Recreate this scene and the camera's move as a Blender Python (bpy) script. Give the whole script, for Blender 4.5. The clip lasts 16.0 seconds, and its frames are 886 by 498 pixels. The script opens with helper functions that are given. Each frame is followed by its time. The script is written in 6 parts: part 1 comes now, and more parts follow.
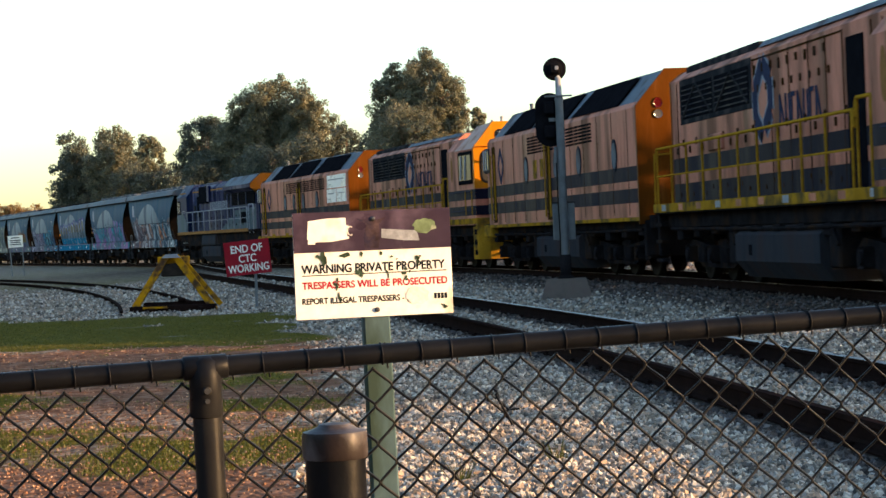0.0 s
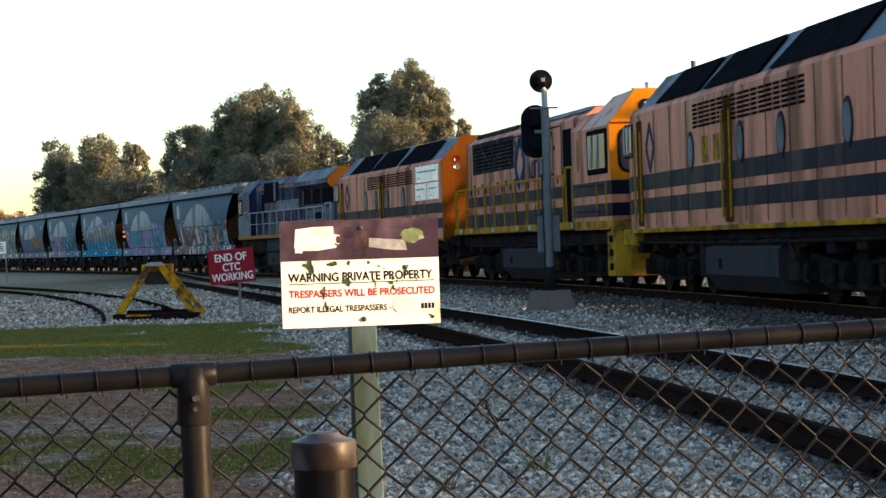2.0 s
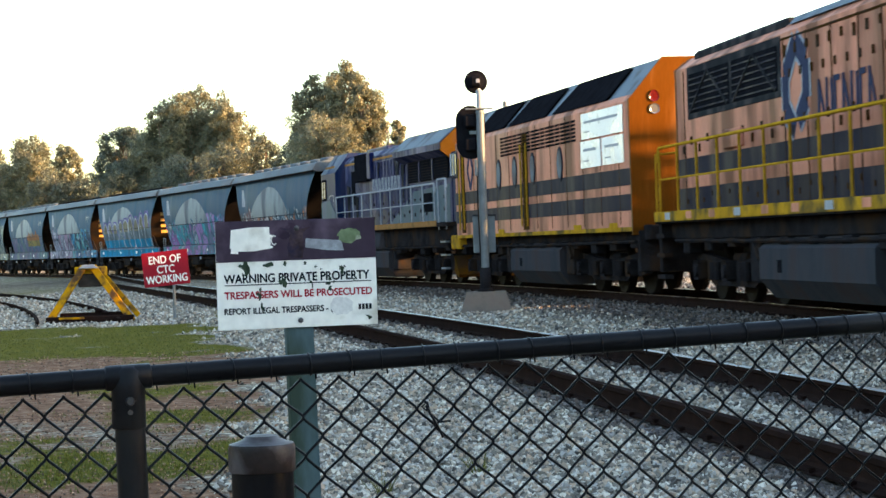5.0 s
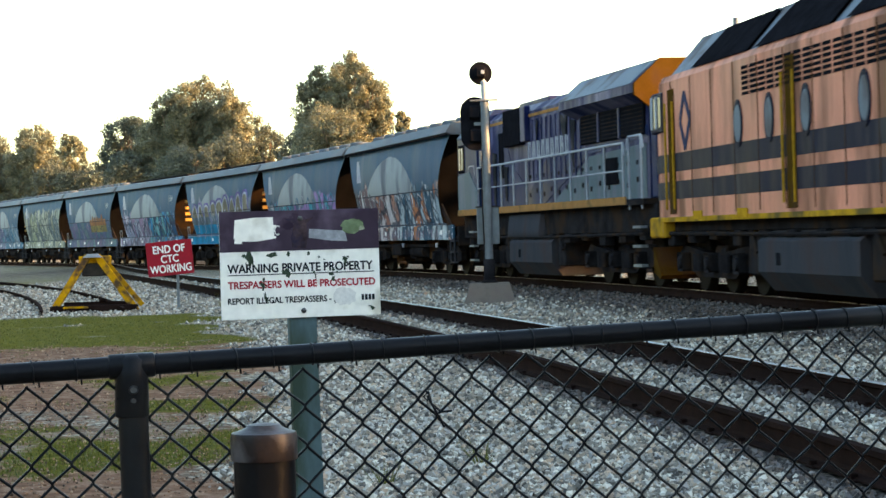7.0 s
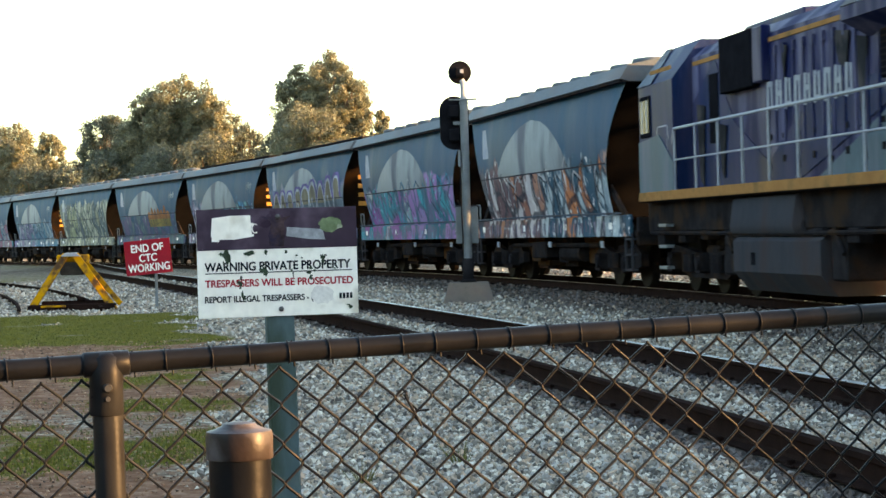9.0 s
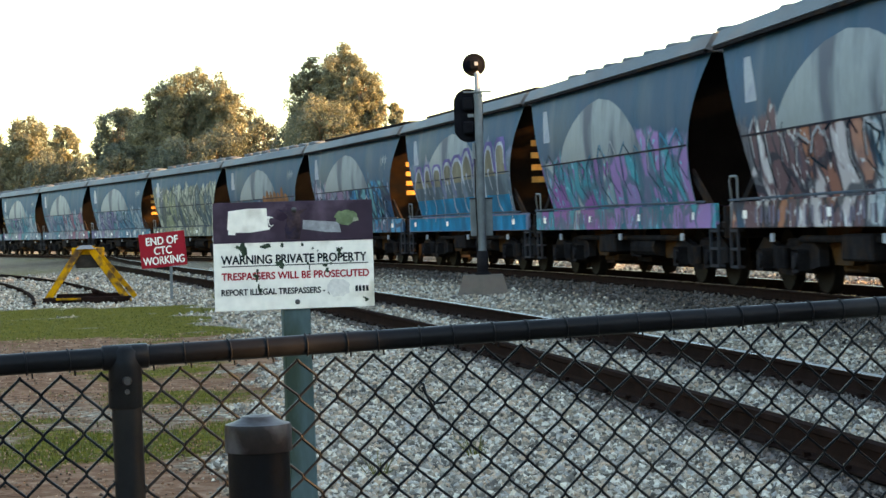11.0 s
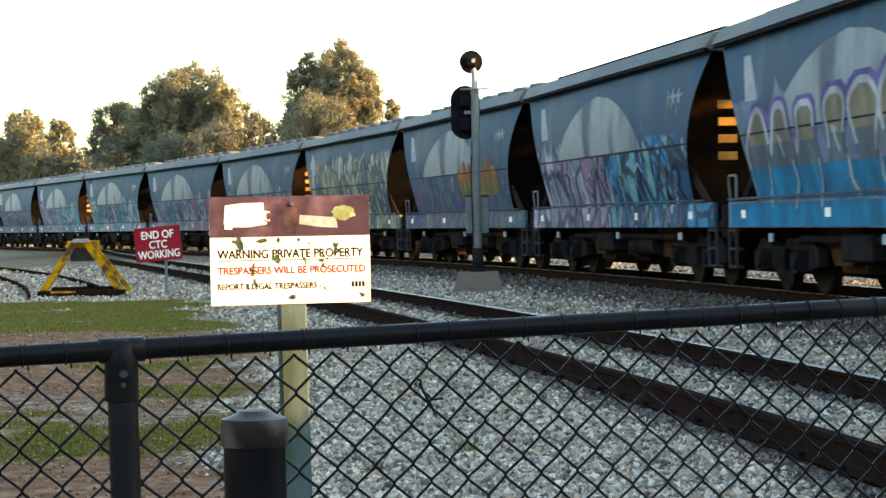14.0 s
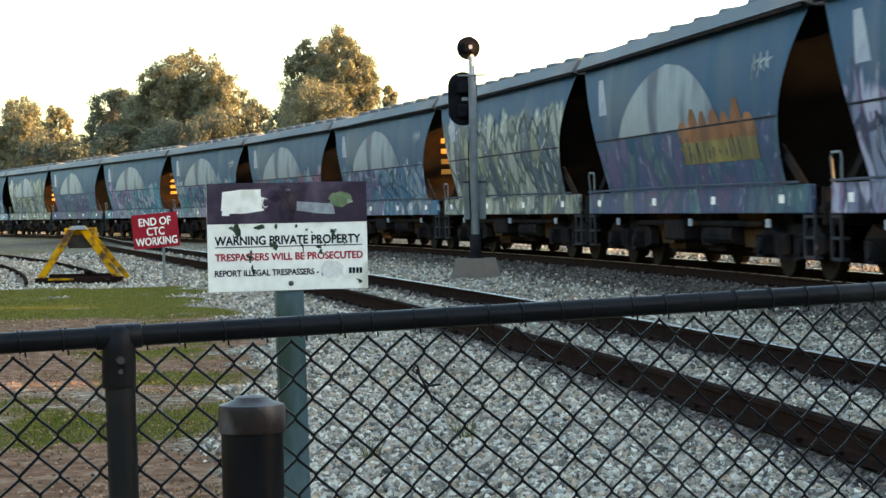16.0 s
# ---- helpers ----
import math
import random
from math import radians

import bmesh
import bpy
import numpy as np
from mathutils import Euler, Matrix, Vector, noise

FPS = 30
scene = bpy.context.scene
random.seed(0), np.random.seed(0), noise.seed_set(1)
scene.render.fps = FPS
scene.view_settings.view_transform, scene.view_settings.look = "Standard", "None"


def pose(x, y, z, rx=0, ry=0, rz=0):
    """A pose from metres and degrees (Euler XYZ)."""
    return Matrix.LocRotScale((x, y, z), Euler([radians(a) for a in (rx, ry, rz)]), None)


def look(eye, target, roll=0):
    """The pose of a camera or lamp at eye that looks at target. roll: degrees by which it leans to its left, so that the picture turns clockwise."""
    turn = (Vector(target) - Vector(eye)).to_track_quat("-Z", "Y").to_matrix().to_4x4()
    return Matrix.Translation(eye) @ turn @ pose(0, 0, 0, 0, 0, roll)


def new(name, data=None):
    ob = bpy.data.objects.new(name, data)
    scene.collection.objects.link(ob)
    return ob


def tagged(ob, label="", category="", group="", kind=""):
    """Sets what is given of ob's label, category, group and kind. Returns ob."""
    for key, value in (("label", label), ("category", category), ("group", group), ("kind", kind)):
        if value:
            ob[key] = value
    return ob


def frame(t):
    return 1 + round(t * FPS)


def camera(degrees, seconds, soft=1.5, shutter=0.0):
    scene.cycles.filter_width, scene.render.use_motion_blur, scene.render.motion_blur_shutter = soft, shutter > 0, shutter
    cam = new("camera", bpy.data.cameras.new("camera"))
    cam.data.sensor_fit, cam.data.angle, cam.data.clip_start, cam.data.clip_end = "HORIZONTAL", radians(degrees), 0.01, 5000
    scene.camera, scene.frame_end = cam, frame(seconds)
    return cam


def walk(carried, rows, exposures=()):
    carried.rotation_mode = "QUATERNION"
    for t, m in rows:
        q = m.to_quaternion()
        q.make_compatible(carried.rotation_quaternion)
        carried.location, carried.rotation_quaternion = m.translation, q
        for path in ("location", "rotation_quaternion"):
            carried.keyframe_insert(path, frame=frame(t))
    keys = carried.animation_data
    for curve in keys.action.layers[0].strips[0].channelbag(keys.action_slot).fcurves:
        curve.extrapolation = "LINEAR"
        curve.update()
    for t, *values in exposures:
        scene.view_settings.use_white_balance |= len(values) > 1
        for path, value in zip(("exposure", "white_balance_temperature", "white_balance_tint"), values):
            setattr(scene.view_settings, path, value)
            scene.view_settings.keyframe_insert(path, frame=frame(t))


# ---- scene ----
cam = camera(23.9, 16.0, shutter=0.35)
PATH = [
    (0, (0.033, -0.096, 1.414), (-0.054, 1.902, 1.398), -2.4),
    (0.5, (0.025, -0.078, 1.415), (-0.064, 1.92, 1.404), -2.1),
    (1, (0.022, -0.055, 1.41), (-0.066, 1.943, 1.401), -2.1),
    (1.5, (0.015, -0.043, 1.41), (-0.063, 1.955, 1.403), -1.8),
    (2, (0.016, -0.065, 1.41), (-0.055, 1.934, 1.404), -1.8),
    (2.5, (0.007, -0.027, 1.406), (-0.052, 1.972, 1.398), -1.9),
    (3, (0.007, -0.028, 1.405), (-0.039, 1.971, 1.393), -1.8),
    (3.5, (0.005, -0.016, 1.404), (-0.03, 1.983, 1.394), -1.9),
    (4, (0.002, -0.002, 1.407), (-0.018, 1.998, 1.401), -1.9),
    (6.5, (0.01, -0.01, 1.402), (0.005, 1.99, 1.391), -2.0),
    (7, (0.009, -0.026, 1.405), (-0.004, 1.974, 1.39), -1.7),
    (7.5, (0.008, -0.004, 1.401), (-0.004, 1.996, 1.38), -1.7),
    (8, (0.011, 0.004, 1.402), (0.014, 2.003, 1.383), -1.8),
    (8.5, (0.012, 0.0, 1.401), (0.023, 2.0, 1.375), -1.8),
    (9, (0.012, 0.001, 1.401), (0.019, 2.001, 1.385), -1.6),
    (9.5, (0.009, -0.016, 1.403), (0.012, 1.984, 1.393), -1.7),
    (10, (0.007, -0.01, 1.403), (-0.001, 1.99, 1.383), -1.7),
    (12.5, (0.002, -0.01, 1.402), (0.005, 1.99, 1.376), -1.4),
    (13, (0.0, -0.003, 1.401), (0.009, 1.996, 1.368), -1.3),
    (13.5, (-0.002, 0.004, 1.399), (0.0, 2.004, 1.367), -1.0),
    (14, (-0.001, -0.001, 1.401), (-0.003, 1.999, 1.375), -1.1),
    (14.5, (0.001, -0.001, 1.4), (-0.005, 1.999, 1.369), -1.4),
    (15, (0.0, 0.007, 1.401), (0.007, 2.007, 1.37), -1.5),
    (15.5, (0.001, -0.002, 1.399), (0.009, 1.997, 1.357), -1.2),
    (16, (0.0, 0.0, 1.4), (0.0, 2.0, 1.361), -1.2),
]
# the camera opens up as the sun goes behind the train
EXPOSURE = [(0, 1.98, 7200, 12), (1.0, 1.98, 7200, 12), (2.0, 2.15, 7200, 12), (2.6, 2.38, 7600, 12), (3.5, 2.92, 7900, 12), (7.0, 3.22, 8600, 12), (16.0, 3.27, 9300, 12)]
walk(cam, [(t, look(eye, target, roll)) for t, eye, target, roll in PATH], EXPOSURE)

# ---- sky and light ----
SUN_AZ = Vector((0.970, -0.243, 0.0)).normalized()
SUN_EL = radians(8.0)
world = bpy.data.worlds.new("sky")
scene.world = world
world.use_nodes = True
wn = world.node_tree
sky = wn.nodes.new("ShaderNodeTexSky")
sky.sky_type = "NISHITA"
sky.sun_disc = False
sky.sun_elevation = SUN_EL
sky.sun_rotation = math.atan2(SUN_AZ.x, SUN_AZ.y)
sky.air_density, sky.dust_density, sky.ozone_density = 1.0, 1.0, 2.5
wn.links.new(sky.outputs[0], wn.nodes["Background"].inputs[0])
wn.nodes["Background"].inputs[1].default_value = 0.15
sun_data = bpy.data.lights.new("sun", "SUN")
sun_data.energy, sun_data.angle, sun_data.color = 2.7, radians(0.55), (1.0, 0.62, 0.32)
sun = new("sun", sun_data)
toward = Vector((SUN_AZ.x * math.cos(SUN_EL), SUN_AZ.y * math.cos(SUN_EL), math.sin(SUN_EL)))
sun.rotation_euler = toward.to_track_quat("Z", "Y").to_euler()
sun.location = toward * 60


# ---- materials ----
def mk(name, col, rough=0.6, metal=0.0, var=0.25, scale=3.0, bump=0.15, fine=40.0, stain=None, amt=0.35, stretch=(1, 1, 1), stain_scale=2.0, spec=None):
    """Painted, stained and worn surface: broad and fine variation, stains with their own shape, fine relief."""
    m = bpy.data.materials.new(name)
    m.use_nodes = True
    nt, N, L = m.node_tree, m.node_tree.nodes, m.node_tree.links
    b = N["Principled BSDF"]
    tc, mp = N.new("ShaderNodeTexCoord"), N.new("ShaderNodeMapping")
    mp.inputs["Scale"].default_value = stretch
    L.new(tc.outputs["Object"], mp.inputs[0])

    def tex(sc, det=5.0):
        n = N.new("ShaderNodeTexNoise")
        n.inputs["Scale"].default_value, n.inputs["Detail"].default_value = sc, det
        L.new(mp.outputs[0], n.inputs["Vector"])
        return n.outputs[0]

    def ramp(src, lo, hi, a=0.0, z=1.0):
        r = N.new("ShaderNodeMapRange")
        r.inputs[1].default_value, r.inputs[2].default_value, r.inputs[3].default_value, r.inputs[4].default_value = lo, hi, a, z
        L.new(src, r.inputs[0])
        return r.outputs[0]

    def mix(fac, a, z):
        n = N.new("ShaderNodeMix")
        n.data_type = "RGBA"
        L.new(fac, n.inputs[0])
        for i, c in ((6, a), (7, z)):
            if isinstance(c, tuple):
                n.inputs[i].default_value = (*c[:3], 1)
            else:
                L.new(c, n.inputs[i])
        return n.outputs[2]

    dark = tuple(c * (1 - var) for c in col)
    light = tuple(min(1, c * (1 + var)) for c in col)
    big, small = tex(scale), tex(fine, 3.0)
    c = mix(ramp(big, 0.3, 0.7), dark, light)
    c = mix(ramp(small, 0.35, 0.75, 0.0, 0.5), c, tuple(x * (1 - var) * 0.8 for x in col))
    if stain:
        c = mix(ramp(tex(stain_scale, 7.0), 0.62 - amt * 0.5, 0.72 - amt * 0.25), c, stain)
    L.new(c, b.inputs["Base Color"])
    L.new(ramp(big, 0.3, 0.7, max(0.05, rough - 0.12), min(1, rough + 0.12)), b.inputs["Roughness"])
    b.inputs["Metallic"].default_value = metal
    b.inputs["Specular IOR Level"].default_value = spec if spec is not None else 0.0 if rough > 0.42 else 0.22
    if bump:
        bp = N.new("ShaderNodeBump")
        bp.inputs["Strength"].default_value, bp.inputs["Distance"].default_value = bump, 0.01
        L.new(small, bp.inputs["Height"])
        L.new(bp.outputs[0], b.inputs["Normal"])
    return m


V = (1, 1, 0.18)  # vertical streaks
M = {
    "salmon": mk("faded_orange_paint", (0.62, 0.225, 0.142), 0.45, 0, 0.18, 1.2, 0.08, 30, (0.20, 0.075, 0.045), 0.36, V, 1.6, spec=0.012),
    # Orange of the end walls, lowered so their shade sits in the colour.
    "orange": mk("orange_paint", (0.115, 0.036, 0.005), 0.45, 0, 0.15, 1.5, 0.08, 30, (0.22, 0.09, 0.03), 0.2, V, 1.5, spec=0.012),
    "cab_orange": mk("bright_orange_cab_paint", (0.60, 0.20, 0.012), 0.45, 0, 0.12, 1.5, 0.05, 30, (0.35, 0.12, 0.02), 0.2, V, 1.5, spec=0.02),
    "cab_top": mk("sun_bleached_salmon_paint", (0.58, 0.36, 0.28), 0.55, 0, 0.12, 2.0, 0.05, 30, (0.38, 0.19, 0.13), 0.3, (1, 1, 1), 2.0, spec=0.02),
    "band": mk("charcoal_band_paint", (0.012, 0.012, 0.025), 0.5, 0, 0.25, 2.0, 0.08, 30, (0.045, 0.04, 0.042), 0.2, V, 1.6, spec=0.012),
    "yellow": mk("yellow_sill_paint", (0.46, 0.23, 0.022), 0.55, 0, 0.25, 2.0, 0.1, 30, (0.12, 0.08, 0.03), 0.35, (1, 1, 1), 2.5),
    "rail_yellow": mk("yellow_handrail_paint", (0.44, 0.22, 0.02), 0.5, 0, 0.25, 6, 0.05, 40),
    "roof": mk("blue_grey_roof_paint", (0.13, 0.16, 0.185), 0.5, 0, 0.2, 1.5, 0.08, 25, (0.09, 0.08, 0.08), 0.3, (1, 1, 1), 1.5, spec=0.012),
    "black": mk("black_grille", (0.010, 0.010, 0.012), 0.6, 0, 0.3, 4, 0.3, 40),
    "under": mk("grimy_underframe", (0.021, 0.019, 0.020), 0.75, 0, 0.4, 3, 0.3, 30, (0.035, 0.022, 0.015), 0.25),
    "tank": mk("grey_tank_paint", (0.045, 0.047, 0.053), 0.55, 0, 0.2, 2, 0.1, 25, (0.05, 0.04, 0.04), 0.3, V),
    "wheel": mk("wheel_steel", (0.018, 0.015, 0.013), 0.6, 0.1, 0.3, 5, 0.1, 30),
    "wagon_roof": mk("wagon_roof_sheet", (0.105, 0.125, 0.14), 0.5, 0, 0.2, 1.2, 0.08, 20, (0.12, 0.11, 0.11), 0.35, (0.4, 1, 1), 1.5, spec=0.012),
    "wagon_sill": mk("wagon_sill_paint", (0.080, 0.100, 0.125), 0.6, 0, 0.3, 1.5, 0.1, 20, (0.065, 0.060, 0.062), 0.4, V, 1.5),
    "wagon_end": mk("rust_brown_slope_sheet", (0.065, 0.029, 0.010), 0.7, 0, 0.3, 1.5, 0.15, 20, (0.05, 0.035, 0.025), 0.35),
    "dome": mk("faded_cream_arch", (0.235, 0.265, 0.275), 0.6, 0, 0.15, 1.2, 0.05, 20, (0.10, 0.11, 0.13), 0.3, (1, 1, 0.3), 1.2, spec=0.03),
    "pale": mk("pale_patch", (0.36, 0.37, 0.38), 0.6, 0, 0.15, 2, 0.05, 20, (0.25, 0.26, 0.3), 0.3),
    "white": mk("white_enamel", (0.90, 0.875, 0.78), 0.35, 0, 0.06, 3, 0.03, 30, (0.5, 0.46, 0.36), 0.12, (1, 1, 1), 5),
    "aubergine": mk("aubergine_enamel", (0.040, 0.025, 0.042), 0.35, 0, 0.2, 4, 0.04, 30, (0.10, 0.07, 0.10), 0.25, (1, 1, 1), 6),
    "ink": mk("black_lettering", (0.012, 0.016, 0.02), 0.5, 0, 0.1, 5, 0),
    "red_ink": mk("red_lettering", (0.42, 0.02, 0.035), 0.5, 0, 0.15, 5, 0),
    "red": mk("red_sign_enamel", (0.33, 0.004, 0.016), 0.4, 0, 0.1, 3, 0.03, 20),
    "lichen": mk("green_grey_lichen", (0.05, 0.075, 0.05), 0.8, 0, 0.4, 20, 0.3, 90),
    "sticker": mk("torn_sticker", (0.30, 0.32, 0.34), 0.6, 0, 0.3, 25, 0.1, 120),
    "green_sticker": mk("peeled_green_sticker", (0.16, 0.22, 0.12), 0.6, 0, 0.3, 20, 0.2, 90, (0.6, 0.6, 0.5), 0.15, (1, 1, 1), 9),
    "mould": mk("brown_mould", (0.062, 0.042, 0.045), 0.7, 0, 0.5, 25, 0.1, 90, (0.03, 0.025, 0.045), 0.4, (1, 1, 1), 20),
    # Near black because the shade between coupled wagons is put into the colour.
    "end_black": mk("shade_black_end_sheet", (0.0055, 0.0052, 0.0055), 0.8, 0, 0.4, 1.5, 0.15, 20, spec=0.0),
    "galv": mk("galvanised_steel", (0.17, 0.185, 0.19), 0.5, 0.3, 0.2, 6, 0.08, 60),
    "post_paint": mk("galvanised_post_green_stain", (0.10, 0.165, 0.185), 0.5, 0.3, 0.25, 5, 0.08, 50, (0.04, 0.062, 0.048), 0.42, (1, 1, 0.35), 5),
    "pvc": mk("black_vinyl_coating", (0.0065, 0.007, 0.0085), 0.38, 0, 0.3, 10, 0.06, 90, (0.02, 0.02, 0.02), 0.15, spec=0.10),
    "cap": mk("weathered_dark_brown_cap", (0.022, 0.016, 0.015), 0.4, 0, 0.35, 9, 0.08, 80, (0.10, 0.09, 0.09), 0.25, (1, 1, 1), 8, spec=0.15),
    "rust": mk("rusted_rail_steel", (0.020, 0.011, 0.009), 0.8, 0.1, 0.35, 5, 0.25, 50),
    "railhead": mk("worn_rail_head", (0.22, 0.21, 0.21), 0.32, 0.9, 0.2, 6, 0.04, 60),
    "sleeper": mk("dusty_timber_sleeper", (0.045, 0.036, 0.03), 0.9, 0, 0.35, 5, 0.5, 35, (0.12, 0.11, 0.10), 0.3),
    "concrete": mk("weathered_concrete", (0.185, 0.15, 0.125), 0.9, 0, 0.2, 4, 0.3, 45, (0.17, 0.13, 0.11), 0.35, (1, 1, 1), 4),
    "buffer": mk("worn_yellow_buffer_paint", (0.60, 0.27, 0.012), 0.6, 0, 0.2, 3, 0.15, 40, (0.09, 0.05, 0.03), 0.38, (1, 1, 1), 5),
    "navy": mk("navy_loco_paint", (0.007, 0.022, 0.068), 0.4, 0, 0.3, 1.5, 0.06, 25, (0.04, 0.04, 0.08), 0.25, V, 1.5, spec=0.012),
    "lilac": mk("faded_blue_grey_paint", (0.125, 0.122, 0.190), 0.45, 0, 0.4, 1.5, 0.06, 25, (0.007, 0.012, 0.050), 0.58, V, 1.8, spec=0.012),
    "teal": mk("pale_teal_grey_paint", (0.080, 0.118, 0.135), 0.5, 0, 0.2, 1.5, 0.06, 25, (0.12, 0.13, 0.16), 0.25, V, spec=0.012),
    "gold": mk("ochre_stripe_paint", (0.34, 0.16, 0.06), 0.5, 0, 0.2, 2, 0.06, 25, (0.15, 0.09, 0.04), 0.2),
    "mark": mk("dull_blue_marking", (0.045, 0.052, 0.085), 0.5, 0, 0.15, 3, 0.0),
    "lamp_red": mk("red_lens", (0.10, 0.008, 0.008), 0.2, 0, 0.1, 3, 0),
    "lamp_white": mk("headlight_lens", (0.16, 0.16, 0.16), 0.15, 0.3, 0.1, 3, 0),
    "reflector": mk("white_reflector", (0.72, 0.72, 0.72), 0.3, 0, 0.05, 3, 0),
    "bark": mk("gum_bark", (0.26, 0.20, 0.15), 0.85, 0, 0.35, 1.5, 0.4, 8, (0.11, 0.08, 0.06), 0.4, V),
    "scrape": mk("scraped_enamel", (0.74, 0.72, 0.66), 0.6, 0, 0.12, 12, 0.05, 90),
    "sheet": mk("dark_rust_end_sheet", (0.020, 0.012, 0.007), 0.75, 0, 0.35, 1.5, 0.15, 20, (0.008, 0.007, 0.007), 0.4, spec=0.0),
    "cowl": mk("brown_ochre_cowl_paint", (0.075, 0.036, 0.007), 0.55, 0, 0.2, 2, 0.06, 25, (0.06, 0.03, 0.015), 0.3, spec=0.0),
    "soot": mk("sooty_roof_paint", (0.030, 0.030, 0.032), 0.7, 0, 0.3, 2, 0.1, 25, (0.07, 0.06, 0.055), 0.25),
    "step_plate": mk("sun_tinted_step_plate", (0.46, 0.24, 0.07), 0.6, 0, 0.2, 4, 0.05, 30),
    "fasten": mk("dull_bolt", (0.10, 0.10, 0.10), 0.4, 0.8, 0.2, 20, 0),
}


def glass_mat(name, col):
    m = bpy.data.materials.new(name)
    m.use_nodes = True
    b = m.node_tree.nodes["Principled BSDF"]
    b.inputs["Base Color"].default_value, b.inputs["Roughness"].default_value = (*col, 1), 0.06
    b.inputs["Specular IOR Level"].default_value = 0.03
    return m


M["glass"] = glass_mat("dark_cab_glass", (0.03, 0.035, 0.04))
M["screen_glass"] = glass_mat("windscreen_glass", (0.05, 0.05, 0.045))
M["screen_glass"].node_tree.nodes["Principled BSDF"].inputs["Specular IOR Level"].default_value = 0.8


def leaf_mat(name, a, z):
    m = bpy.data.materials.new(name)
    m.use_nodes = True
    N, L = m.node_tree.nodes, m.node_tree.links
    b = N["Principled BSDF"]
    g, mx = N.new("ShaderNodeNewGeometry"), N.new("ShaderNodeMix")
    mx.data_type = "RGBA"
    L.new(g.outputs["Random Per Island"], mx.inputs[0])
    mx.inputs[6].default_value, mx.inputs[7].default_value = (*a, 1), (*z, 1)
    L.new(mx.outputs[2], b.inputs["Base Color"])
    b.inputs["Roughness"].default_value = 0.55
    tr = N.new("ShaderNodeBsdfTranslucent")
    L.new(mx.outputs[2], tr.inputs[0])
    ms = N.new("ShaderNodeMixShader")
    ms.inputs[0].default_value = 0.4
    L.new(b.outputs[0], ms.inputs[1]), L.new(tr.outputs[0], ms.inputs[2])
    L.new(ms.outputs[0], N["Material Output"].inputs[0])
    return m


M["leaf"] = leaf_mat("gum_leaf", (0.082, 0.100, 0.064), (0.195, 0.175, 0.105))
M["leaf_dark"] = leaf_mat("dark_gum_leaf", (0.052, 0.072, 0.056), (0.125, 0.125, 0.080))
M["leaf_autumn"] = leaf_mat("orange_leaf", (0.16, 0.085, 0.025), (0.24, 0.15, 0.05))
M["blade"] = leaf_mat("grass_blade", (0.060, 0.072, 0.008), (0.14, 0.13, 0.020))


